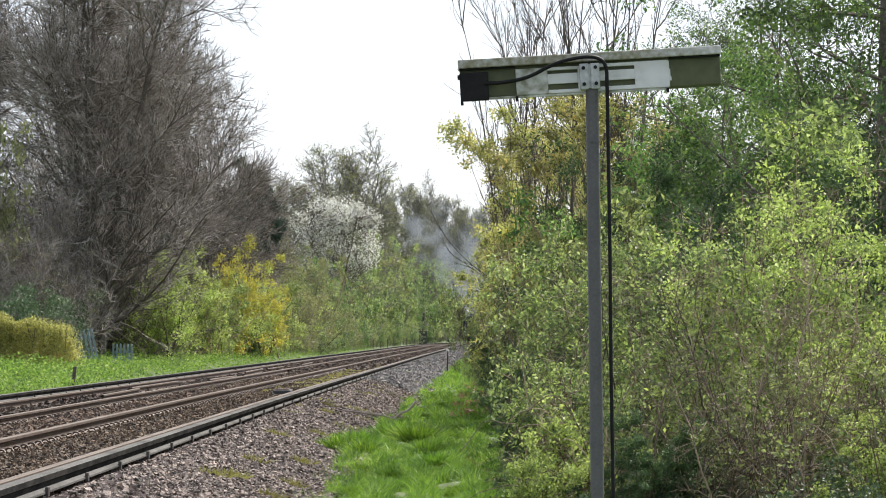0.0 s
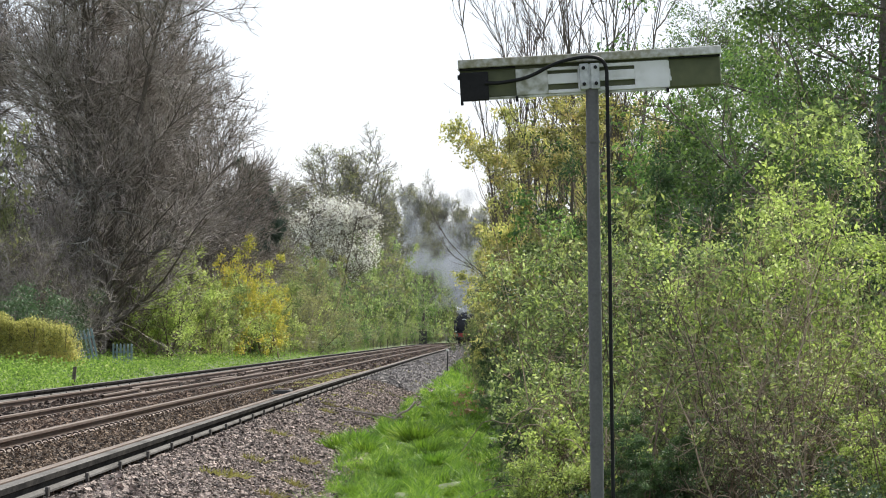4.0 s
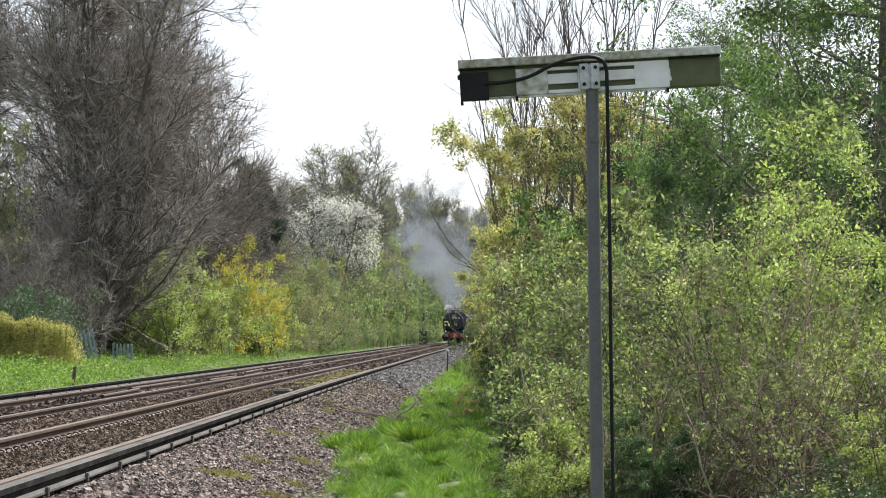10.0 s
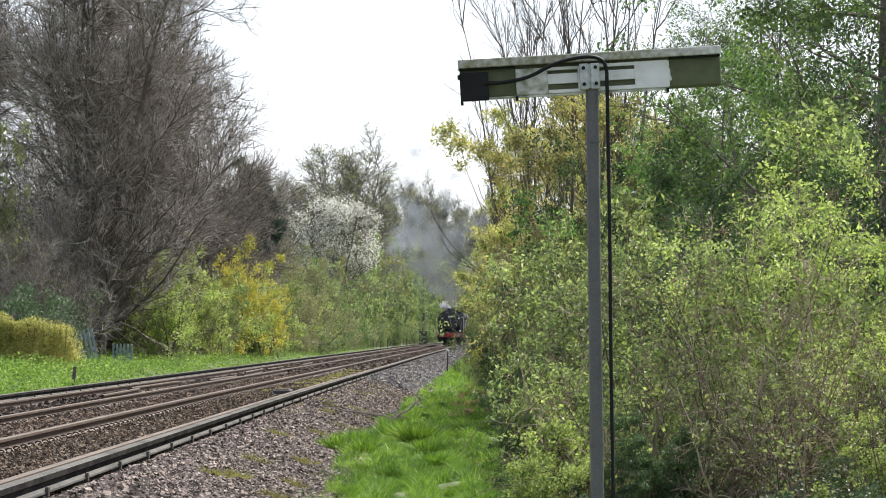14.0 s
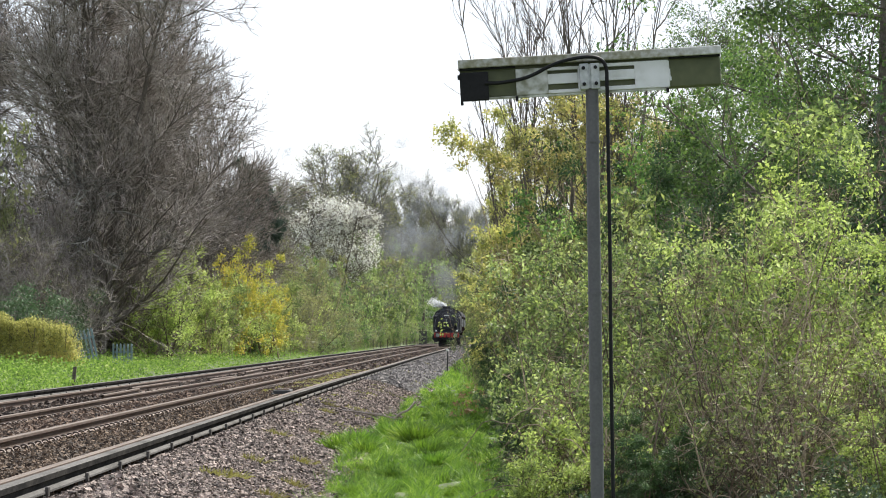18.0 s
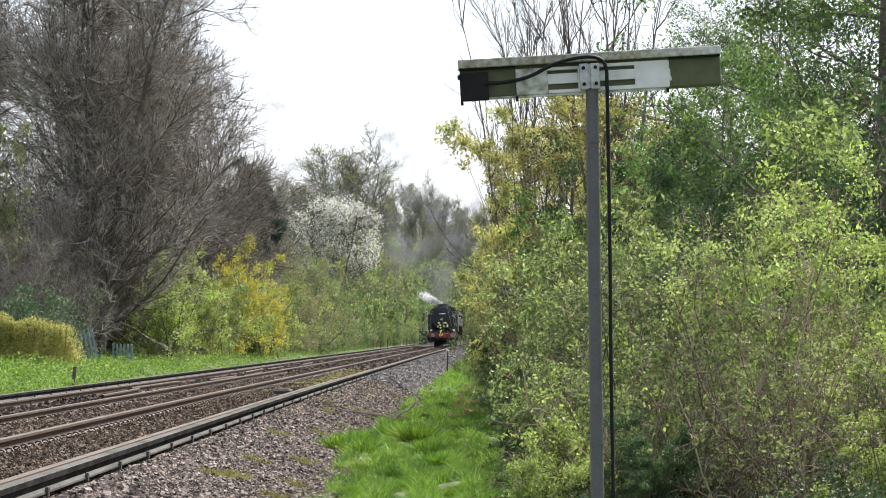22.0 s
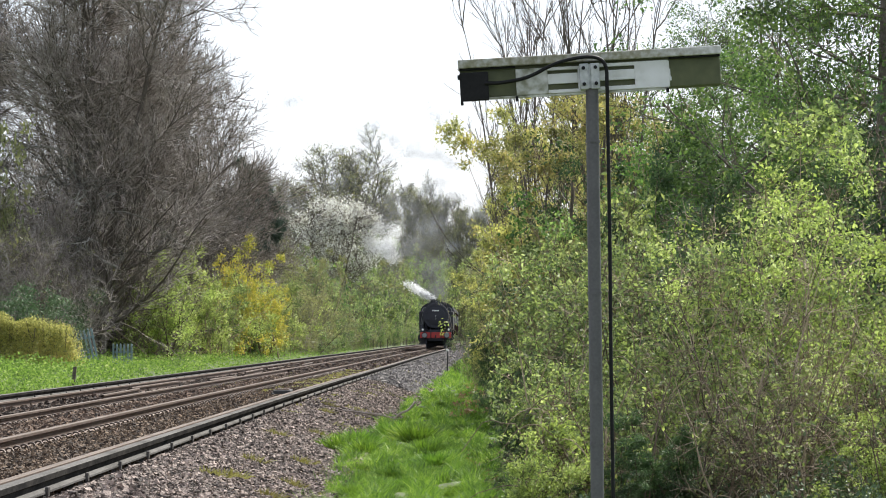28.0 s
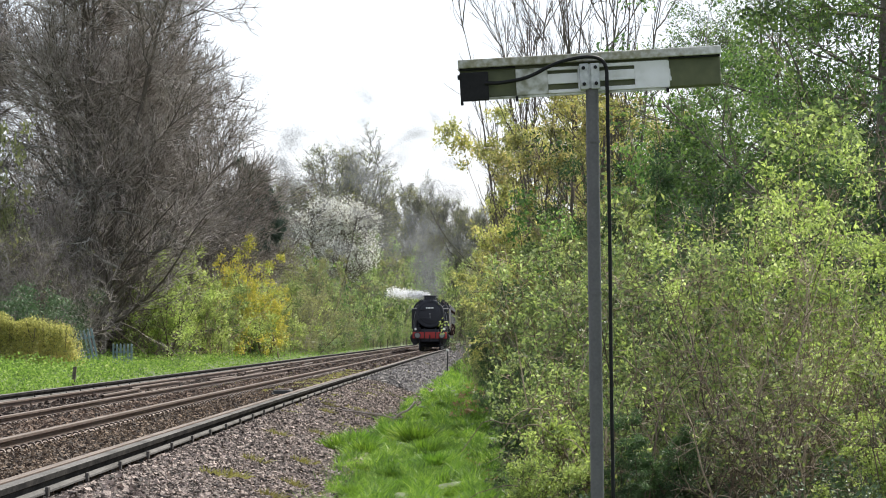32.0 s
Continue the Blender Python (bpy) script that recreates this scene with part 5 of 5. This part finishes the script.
def palisade(x, y, n, pitch, h, tilt, label):
    f = tagged(new("palisade_fence"), label, "fence", "boundary fence")
    f.matrix_basis = pose(x, y, -0.05, 0, tilt, 0)
    for z in (0.3, h - 0.35):
        part("rail", box(bmesh.new(), -0.05, (n - 1) * pitch + 0.05, 0.02, 0.06, z, z + 0.05), M_PALE, f)
    me = bpy.data.meshes.new("pale")
    b = plate([(-0.035, 0), (0.035, 0), (0.035, h - 0.06), (0.0, h), (-0.035, h - 0.06)], -0.01, 0.02)
    b.to_mesh(me)
    b.free()
    me.materials.append(M_PALE)
    for i in range(n):
        part("pale", me, None, f).matrix_basis = pose(i * pitch, 0, 0)


palisade(-12.9, 131, 6, 0.13, 0.86, 0, "grey green steel palisade fence among shrubs")
palisade(-13.65, 127, 6, 0.13, 1.3, -12, "leaning grey green palisade panel behind the hedge")
# thin wire fence along the far side
for i in range(9):
    y = 325 + i * 22
    p = tagged(new("fence_post"), "thin dark timber fence post beside the far track", "post", "wire fence posts")
    p.matrix_basis = pose(-10.3 + bend(y), y, -0.4)
    part("shaft", box(bmesh.new(), -0.035, 0.035, -0.035, 0.035, 0, 1.1, 0.01), M_TIMBER, p)

# scrap rails left lying between the far rails
for u, y, l, turn, dz in ((-7.55, 74, 9, 0.6, 0.0), (-7.85, 83, 13, -0.5, 0.02), (-7.4, 100, 9, -0.9, 0.0), (-7.65, 118, 12, 0.7, 0.02), (-7.8, 132, 10, -0.6, 0.0), (-7.5, 150, 14, 0.5, 0.0)):
    r = tagged(new("scrap_rail"), "rusty length of old rail lying between the far rails", "rail", "scrap rails")
    v, f, side = swept(RAIL, 0, 0.159, 0, l)
    v[:, 0] -= bend(v[:, 1])
    part("bar", mesh_of("bar", v, f, [M_RUST, M_RAILHEAD], False, np.where(side <= 2, 1, 0)), None, r)
    r.matrix_basis = pose(u + bend(y), y, -0.265 + dz, 0, 0, turn)

# fallen branch at the foot of the ballast
rng = np.random.default_rng(301)
br = tagged(new("fallen_branch"), "dead pale branch lying on the ballast", "branch")
main = pipe([(0.02, 0, 0.0), (-0.25, 0, 0.07), (-0.55, 0.02, 0.11), (-0.88, 0.05, 0.15)], 0.017, 6, 16)
arm = pipe([(0.0, 0, 0.0), (0.12, 0.02, 0.10), (0.24, 0.05, 0.15), (0.36, 0.1, 0.29)], 0.02, 6, 12)
spur = pipe([(-0.08, 0, 0.03), (-0.1, -0.02, 0.12), (-0.07, -0.03, 0.2)], 0.009, 5, 8)
part("stem", mesh_of("stem", *joined([main, arm, spur]), M_DRIFT), None, br)
br.matrix_basis = pose(-1.39, 62.7, -0.33)

stick = tagged(new("leaning_stick"), "thin dead stick leaning from the thicket edge", "branch")
part("stem", mesh_of("stem", *pipe([(0, 0, 0.0), (-0.25, 0.0, 0.22), (-0.62, 0.05, 0.5)], 0.016, 6, 10), M_BARK), None, stick)
stick.matrix_basis = pose(-0.42, 140, -0.42)


# ---- ballast stones ----
def stones(rng, n, u0, u1, s0, s1, size):
    """Angular stones: jittered cubes lying on the bed, denser towards s0."""
    a = rng.uniform(0, 1, n)
    s = 1 / (1 / s0 * (1 - a) + 1 / s1 * a)
    u = rng.uniform(u0, u1, n)
    c = np.array([[x, y, z] for x in (-1, 1) for y in (-1, 1) for z in (-1, 1)]) * 0.5
    L = size * rng.uniform(0.55, 1.35, (n, 1, 1)) * rng.uniform(0.6, 1.2, (n, 1, 3))
    V = (c + rng.uniform(-0.22, 0.22, (n, 8, 3))) * L
    q = unit(rng.normal(0, 1, (n, 4)))
    w, x, y, z = q.T
    Rm = np.stack([1 - 2 * (y * y + z * z), 2 * (x * y - z * w), 2 * (x * z + y * w), 2 * (x * y + z * w), 1 - 2 * (x * x + z * z), 2 * (y * z - x * w), 2 * (x * z - y * w), 2 * (y * z + x * w), 1 - 2 * (x * x + y * y)], -1).reshape(n, 3, 3)
    V = np.einsum("nij,nkj->nki", Rm, V)
    pos = np.stack([u + bend(s), s, np.maximum(bed_height(u), ground_height(u) * (u > -2)  - 9 * (u <= -2)) + rng.uniform(0.0, 0.03, n)], -1)
    return V, pos


CUBE = np.array([[0, 1, 3, 2], [4, 6, 7, 5], [0, 4, 5, 1], [2, 3, 7, 6], [0, 2, 6, 4], [1, 5, 7, 3]])


def stone_field(name, label, seed, n, u0, u1, s0, s1, size, mt):
    rng = np.random.default_rng(seed)
    V, pos = stones(rng, n, u0, u1, s0, s1, size)
    V = (V + pos[:, None]).reshape(-1, 3)
    F = (np.arange(n)[:, None, None] * 8 + CUBE).reshape(-1, 4)
    tagged(new(name, mesh_of(name, V, F, mt)), label, "ballast", kind="stuff")


stone_field("ballast_stones", "loose angular pinkish grey ballast stones on the shoulder", 1, 100000, -3.0, -1.3, 24, 120, 0.030, M_STONE)
stone_field("ballast_stones", "rust stained ballast stones between the near rails", 2, 26000, -4.95, -3.2, 26, 130, 0.033, M_TRAFFIC)
stone_field("ballast_stones", "dull brown ballast stones between the two tracks", 3, 16000, -6.9, -5.1, 36, 160, 0.05, M_STAINED)
stone_field("ballast_stones", "dull brown ballast stones between the far rails", 4, 9000, -9.9, -7.1, 50, 160, 0.055, M_STAINED)
stone_field("ballast_stones", "grey ballast stones along the distant shoulder", 5, 8000, -3.0, -1.55, 95, 400, 0.08, M_GREYSTONE)
stone_field("ballast_stones", "brown ballast stones along the distant tracks", 6, 13000, -9.8, -3.4, 130, 420, 0.11, M_STAINED)


# ---- verge grass ----
def verge_edge(s):
    return np.interp(s, [24, 37, 43, 47, 56, 70, 90, 210], [-1.22, -1.28, -1.5, -1.75, -1.68, -1.5, -1.65, -1.65])


def grass(seed, n, u0, u1, s0, s1, h, mt, name, label, zf=ground_height, width=0.006, trimmed=True):
    rng = np.random.default_rng(seed)
    a = rng.uniform(0, 1, n)
    s = 1 / (1 / s0 * (1 - a) + 1 / s1 * a)
    u = rng.uniform(u0, u1, n)
    if trimmed:
        f = field(np.stack([u, s * 0.3, 0 * u], 1), 0.4)
        keep = (u > verge_edge(s) + 0.05 * f - 0.05) | (rng.uniform(0, 1, n) < 0.06)
        u, s = u[keep], s[keep]
        n = len(u)
    f = field(np.stack([u, s * 0.3, 0 * u], 1), 0.55)
    hh = h * rng.uniform(0.4, 1.3, n) * np.clip(0.75 + 0.5 * f, 0.25, 2.4)
    base = np.stack([u + bend(s), s, zf(u) - 0.01], -1)
    d = rng.normal(0, 0.35, (n, 3)) * [1, 1, 0] + [0, 0, 1]
    side = unit(np.cross(d, rng.normal(0, 1, (n, 3)))) * (width * s / 30 * rng.uniform(0.7, 1.4, n))[:, None]
    mid = base + d * hh[:, None] * 0.55
    tipp = base + (d + rng.normal(0, 0.35, (n, 3)) * [1, 1, 0]) * hh[:, None]
    V = np.stack([base - side, base + side, mid + side * 0.8, mid - side * 0.8, tipp], 1).reshape(-1, 3)
    b = np.arange(n)[:, None] * 5
    F = np.concatenate([b + np.array([0, 1, 2]), b + np.array([0, 2, 3]), b + np.array([3, 2, 4])], 1).reshape(-1, 3)
    tagged(new(name, mesh_of(name, V, F, mt)), label, "grass", kind="stuff")


grass(1, 200000, -1.66, 0.9, 24, 230, 0.07, M_GRASS, "grass", "bright green verge grass beside the ballast", width=0.0032)


def weeds(seed, n, u0, u1, s0, s1, h, size, mt, name, label, zf=ground_height, scale=2.0, cut=0.0):
    """Low leafy growth in patches."""
    rng = np.random.default_rng(seed)
    a = rng.uniform(0, 1, n)
    s = 1 / (1 / s0 * (1 - a) + 1 / s1 * a)
    u = rng.uniform(u0, u1, n)
    f = field(np.stack([u, s * 0.35, 0 * u], 1), scale)
    keep = f > cut
    u, s, f = u[keep], s[keep], f[keep]
    z = zf(u) + h * rng.uniform(0, 1, len(u)) * np.clip(0.3 + 0.25 * (f - cut), 0.1, 1.5)
    V, F = leaves(rng, np.stack([u + bend(s), s, z], 1), size, narrow=0.6)
    tagged(new(name, mesh_of(name, V, F, mt)), label, "weeds", kind="stuff")


weeds(11, 80000, -15.5, -9.9, 60, 330, 0.30, 0.085, M_WEED, "lineside_weeds", "bright green nettles and weeds on the far bank", scale=1.3, cut=-2.0)
weeds(12, 14000, -4.75, -3.25, 80, 420, 0.07, 0.06, M_MOSS, "track_weeds", "yellow green weeds between the near rails", bed_height, 1.6, 0.5)
weeds(13, 16000, -2.9, -1.5, 55, 330, 0.08, 0.05, M_MOSS, "shoulder_weeds", "yellow green weeds on the ballast shoulder", bed_height, 1.2, 1.9)
weeds(14, 9000, -7.0, -5.0, 90, 420, 0.05, 0.06, M_MOSS, "track_weeds", "sparse yellow weeds between the tracks", bed_height, 1.6, 2.0)
weeds(17, 16000, -1.3, 0.5, 26, 60, 0.06, 0.028, M_WEED, "verge_weeds", "low broad-leaved weeds among the verge grass", ground_height, 0.7, 1.2)
weeds(18, 7000, -0.1, 0.9, 25, 50, 0.06, 0.04, M_DRYLEAF, "leaf_litter", "dry leaf litter under the edge of the thicket", ground_height, 0.5, 0.6)
weeds(19, 24000, 0.7, 3.9, 25, 34, 0.3, 0.045, M_IVY, "thicket_weeds", "low ivy and weeds on the ground beneath the thicket", ground_height, 0.6, -1.0)
weeds(16, 5000, -1.75, -1.15, 26, 46, 0.05, 0.035, M_MOSS, "verge_weeds", "sparse yellowish weeds where ballast meets grass", ground_height, 0.5, 0.5)
weeds(15, 2600, -0.5, 0.3, 66, 110, 0.12, 0.09, M_DRYLEAF, "dead_leaves", "brown dead leaves at the edge of the thicket", ground_height, 0.8, 0.5)


def tuft(seed, u, s, h, r, n, name="grass_tuft", label="thick tuft of long green grass on the verge", mt=None, zf=ground_height):
    rng = np.random.default_rng(seed)
    e = tagged(new(name), label, "grass", "grass tufts")
    base = rng.normal(0, r, (n, 3)) * [1, 1, 0]
    d = base / r * 0.35 + rng.normal(0, 0.2, (n, 3)) * [1, 1, 0] + [0, 0, 1]
    P = paths(rng, base, d, h * rng.uniform(0.5, 1.2, n), 3, 0.1, -0.22)
    side = unit(np.cross(d, rng.normal(0, 1, (n, 3)))) * 0.0065
    V = np.stack([P[:, 0] - side, P[:, 0] + side, P[:, 1] - side, P[:, 1] + side, P[:, 2] - side * 0.7, P[:, 2] + side * 0.7, P[:, 3] - side * 0.1, P[:, 3] + side * 0.1], 1).reshape(-1, 3)
    F = (np.arange(n)[:, None, None] * 8 + np.array([[0, 1, 3, 2], [2, 3, 5, 4], [4, 5, 7, 6]])).reshape(-1, 4)
    tagged(part("sward", mesh_of("sward", V, F, mt or M_GRASS), None, e), kind="stuff")
    e.matrix_basis = pose(u, s, float(zf(u)) - 0.01)
    return e


rng = np.random.default_rng(71)
t0 = tuft(1, -1.15, 52, 0.34, 0.09, 900)
for u, s, k in ((-0.82, 51, 1.0), (-1.6, 50, 0.8), (-1.72, 47, 0.9), (-1.4, 46.5, 0.7), (-0.6, 46, 0.7), (-1.1, 43, 0.5), (-0.45, 42, 0.6), (-1.3, 41, 0.35), (-0.9, 39, 0.4), (-0.3, 38, 0.4), (-1.05, 37, 0.3), (-0.7, 36, 0.35), (-1.1, 34, 0.3), (-0.2, 35, 0.3),
                (-1.45, 58, 0.4), (-1.2, 63, 0.4), (-0.6, 60, 0.5), (-1.1, 72, 0.4), (-0.8, 78, 0.4), (-1.1, 90, 0.4), *zip(rng.uniform(-1.25, 0.3, 44), 1 / rng.uniform(1 / 85, 1 / 31, 44), rng.uniform(0.2, 0.42, 44))):
    c = copy_thing(t0, pose(u, s, float(ground_height(u)) - 0.01, 0, 0, rng.uniform(0, 360)))
    c.scale = (k * 1.2, k * 1.2, k)
w0 = tuft(2, -2.45, 33.5, 0.10, 0.07, 160, "weed", "small yellow green weed growing through the ballast", M_MOSS, bed_height)
for u, s in ((-2.3, 34.2), (-2.55, 46), (-2.2, 50), (-2.35, 38), (-1.9, 33), (-1.85, 36), (-2.0, 41), (-2.5, 60), (-2.6, 64)):
    copy_thing(w0, pose(u, s, float(bed_height(u)) - 0.01, 0, 0, rng.uniform(0, 360)))

# ---- track fittings, shared meshes ----
a = np.linspace(-0.35, math.pi + 0.35, 11)
arc = np.stack([0.042 * np.cos(a), 0.012 * np.sin(2 * a), 0.042 * np.sin(a) + 0.014], 1)
CLIP = mesh_of("clip", *tubes(arc[None], np.full((1, 11), 0.012), 5), M_CLIP, True)
for i in range(190):
    s = 24 + 0.65 * i
    part("clip", CLIP, None, near_track).matrix_basis = pose(NEAR_L + 0.095 + float(bend(s)), s, -0.155)
for i in range(110):
    s = 44 + 0.65 * i
    part("clip", CLIP, None, far_track).matrix_basis = pose(FAR_R + 0.095 + float(bend(s)), s, -0.155 + DROP)
bm = bmesh.new()
cyl(bm, (0, 0, -0.10), (0, 0, -0.03), 0.065, 0.055, 10)
cyl(bm, (0, 0, -0.03), (0, 0, 0.0), 0.045, 0.045, 10)
POT = bpy.data.meshes.new("insulator")
bm.to_mesh(POT)
bm.free()
POT.materials.append(M_CERAMIC)
bm = box(bmesh.new(), 0.06, 0.085, -0.05, 0.05, -0.02, 0.05, 0.004)
CLAMP = bpy.data.meshes.new("clamp")
bm.to_mesh(CLAMP)
bm.free()
CLAMP.materials.append(M_CERAMIC)
for i in range(100):
    s = 21.4 + 2.75 * i
    for host, u, z in ((near_cond, NEAR_C, 0.0), (far_cond, FAR_C, DROP)):
        part("insulator", POT, None, host).matrix_basis = pose(u + float(bend(s)), s, z - 0.06)
        part("clamp", CLAMP, None, host).matrix_basis = pose(u + float(bend(s)), s, z - 0.06)
SLEEPER = bpy.data.meshes.new("sleeper")
bm = box(bmesh.new(), -1.25, 1.25, -0.12, 0.12, -0.2, 0.0, 0.015)
bm.to_mesh(SLEEPER)
bm.free()
SLEEPER.materials.append(M_CONCRETE)
for i in range(230):
    s = 24 + 0.65 * i
    part("sleeper", SLEEPER, None, near_track).matrix_basis = pose(-4.3 + float(bend(s)), s, -0.163)
    if i < 160:
        part("sleeper", SLEEPER, None, far_track).matrix_basis = pose(-7.74 + float(bend(s + 20)), s + 20, -0.163 + DROP)

# the nearest loose stones, one by one
rng = np.random.default_rng(88)
bed = bpy.data.objects["ballast_bed"]
V, pos = stones(rng, 290, -2.95, -1.65, 25.5, 30, 0.05)
SHAPES = [mesh_of("stone", V[i], CUBE, M_STONE) for i in range(24)]
for i in range(290):
    part("stone", SHAPES[i % 24], None, bed).matrix_basis = pose(*(pos[i] + [0, 0, 0.012]), 0, 0, float(i * 37 % 360))


# ---- smoke and steam: soft clouds of fine flecks, each cloud a rigid piece ----
M_SMOKE = leafy("grey exhaust smoke", [(0.22, 0.24, 0.28), (0.31, 0.335, 0.38), (0.41, 0.435, 0.48)], 0.5, 0.0)
M_SOOT = leafy("thin brown exhaust smoke", [(0.12, 0.122, 0.128), (0.2, 0.205, 0.215), (0.3, 0.31, 0.33)], 0.5, 0.0)
M_STEAM = leafy("white steam", [(0.75, 0.76, 0.78), (0.8, 0.8, 0.8)], 0.5, 0.0)


def fleck_cloud(seed, n, r, size, mt, long=1.0):
    rng = np.random.default_rng(seed)
    p = rng.normal(0, r * 0.45, (n, 3))
    p = p[np.linalg.norm(p, axis=1) < r]
    p = p * [1.0, long, 1.0]
    a, b = rng.normal(0, size, (len(p), 3)), rng.normal(0, size, (len(p), 3))
    V = np.stack([p, p + a, p + b], 1).reshape(-1, 3)
    return mesh_of("flecks", V, np.arange(len(V)).reshape(-1, 3), mt)


def puff_thing(name, label, group, me):
    e = tagged(new(name), label, "smoke" if "smoke" in name else "steam", group)
    tagged(part("vapour", me, None, e), kind="stuff")
    return e


SPEED, LAST = 7.15, 261.0


def loco_s(t):
    return LAST + SPEED * (32.0 - t)


def on_line(s):
    return pose(-4.3 + float(bend(s)), s, 0, 0, 0, -math.degrees(float(heading(s))))


def chimney(t):
    s = loco_s(t) + 1.75
    return np.array([-4.3 + float(bend(s)), s, 3.9])


def drift(a, wx, wz, wob):
    """How far smoke has gone after a seconds: fast at first, then with the wind."""
    rise = 3.0 * (1 - math.exp(-a / 1.2)) + wz * a
    return np.array([wx * a * (1 - math.exp(-a / 2.2)) + wob[0] * a, -2.2 * (1 - math.exp(-a / 0.8)) + wob[1] * a + 9.0 * max(0.0, a - 7.0), rise + wob[2] * a])


STEPS = [i * 1.0 for i in range(33)]


def motions():
    walk(loco, [(t, on_line(loco_s(t))) for t in STEPS])
    for i, (c, _) in enumerate(COACHES):
        walk(c, [(t, on_line(loco_s(t) + 13.6 + 20.2 * i)) for t in STEPS])
    fine_steps = [i * 0.1 for i in range(321)]
    for w, y, r in WHEELS:
        walk(w, [(t, pose(0, y, r, math.degrees(SPEED * t / r) % 360.0)) for t in fine_steps])
    for rod, ph in RODS:
        walk(rod, [(t, pose(0, -0.33 * math.sin(SPEED * t / 0.86 + ph), 0.86 + 0.33 * math.cos(SPEED * t / 0.86 + ph))) for t in fine_steps])
    for c, sets in COACHES:
        for w, y, r in sets:
            walk(w, [(t, pose(0, y, r, math.degrees(SPEED * t / r) % 360.0)) for t in fine_steps])
    # the nearer shrubs sway in the wind
    for i, (ob, deg, turn) in enumerate(SWAY):
        x, y, z = ob.location
        rows = []
        for j in range(41):
            tt = j * 0.8
            g = math.sin(tt * 1.7 + i * 2.1) + 0.6 * math.sin(tt * 2.9 + i * 1.3)
            q = math.sin(tt * 1.3 + i * 0.7)
            rows.append((tt, pose(x, y, z, 0.4 * deg * q, 0.6 * deg * g, 0) @ pose(0, 0, 0, 0, 0, turn)))
        walk(ob, rows)
    # exhaust smoke: heavy at first, thin later
    rng = np.random.default_rng(7)
    shapes = [fleck_cloud(400 + i, 6600, 1.2, 0.021, M_SMOKE, 2.1) for i in range(3)]
    thin = [fleck_cloud(410 + i, 4600, 1.05, 0.021, M_SOOT, 2.4) for i in range(3)]
    births = list(np.arange(-9.0, 14.5, 0.12)) + list(np.arange(14.5, 32.0, 0.22))
    for k, b in enumerate(births):
        e = puff_thing("smoke_puff", "thin grey puff of engine exhaust smoke", "exhaust smoke", shapes[k % 3] if b < 10.5 else thin[k % 3])
        wob = rng.normal(0, 1, 3) * np.array([0.7, 0.3, 0.4])
        wx, wz = (-0.85 if b < 10.5 else -1.35) + rng.normal(0, 0.15), 1.05 + rng.normal(0, 0.2)
        spin, tip = rng.uniform(35, 85) * (1 if k % 2 else -1), rng.uniform(-50, 50)
        rows = []
        for t in sorted({*STEPS, *[max(0.0, b + d) for d in (-0.1, 0.0, 0.3, 0.6, 1.2, 2.0) if b + d < 32.0]}):
            age = t - b
            if age <= 0:
                p = chimney(t) + ([0, 8.6, -1.5] if age < -0.05 else [0, 0, -1.0])
            else:
                p = chimney(b) + drift(age, wx, wz * (1.0 if age < 9 else 9.0 / age), wob)
            g = 1 - math.exp(-max(0.0, age) / 1.0)
            rows.append((t, pose(*p, tip * g, 0, spin * g)))
        walk(e, rows)
    # white steam that streams from the chimney top to the side
    shapes = [fleck_cloud(500 + i, 800 - 32 * i, 0.30 + 0.012 * i, 0.03, M_STEAM) for i in range(18)]
    ts = [0, 5, 7, 12, 14, 17, 19, 21, 23, 25, 28, 30, 32]
    length = [0.3, 0.5, 0.7, 0.6, 0.6, 1.5, 1.0, 1.6, 1.7, 1.5, 2.0, 2.2, 2.7]
    up = [0.8, 0.8, 0.5, 0.4, 0.7, 0.4, 0.4, 0.9, 0.12, 0.35, 0.6, 0.2, 0.08]
    for k in range(18):
        e = puff_thing("steam_puff", "bright white wisp of steam at the chimney", "white steam", shapes[k])
        f = k / 17.0
        rows = []
        for t in [i * 0.5 for i in range(65)]:
            L, U = float(np.interp(t, ts, length)), float(np.interp(t, ts, up))
            wv = 0.10 * math.sin(t * 5.1 + k * 1.9) * (0.4 + f), 0.07 * math.sin(t * 4.3 + k * 2.7) * (0.5 + f)
            p = chimney(t) + np.array([-0.2 - f * L + wv[0], 0.2 * math.sin(k * 3.1), 0.0 + f * L * U + wv[1]])
            rows.append((t, pose(*p, 0, 0, k * 31 % 360)))
        walk(e, rows)
    # one larger burst of steam that blows across to the blossom tree
    shapes = [fleck_cloud(600 + i, 1300, 0.92, 0.045, M_STEAM) for i in range(2)]
    for k in range(9):
        e = puff_thing("steam_puff", "drifting white puff of engine steam", "steam burst", shapes[k % 2])
        b = 26.0 + 0.12 * k
        goal = np.array([-12.0, 312.0, 9.6]) + rng.normal(0, 1, 3) * [1.3, 1.0, 1.2]
        rows = []
        for t in sorted({*STEPS, b - 0.1, b, b + 0.5, 27.5, 28.5, 29.5}):
            age = t - b
            if age <= 0:
                p = chimney(t) + ([0, 8.6, -1.5] if age < -0.05 else [0, 0, -0.6])
            else:
                q = min(1.0, age / (3.4 - 0.1 * k))
                p = chimney(b) * (1 - q) + goal * q + np.array([0, 0, 2.2 * math.sin(math.pi * q)]) + np.array([-0.2, 1.2, 0.1]) * max(0.0, age - 3.4)
            rows.append((t, pose(*p, 0, 0, k * 77 % 360)))
        walk(e, rows)


motions()
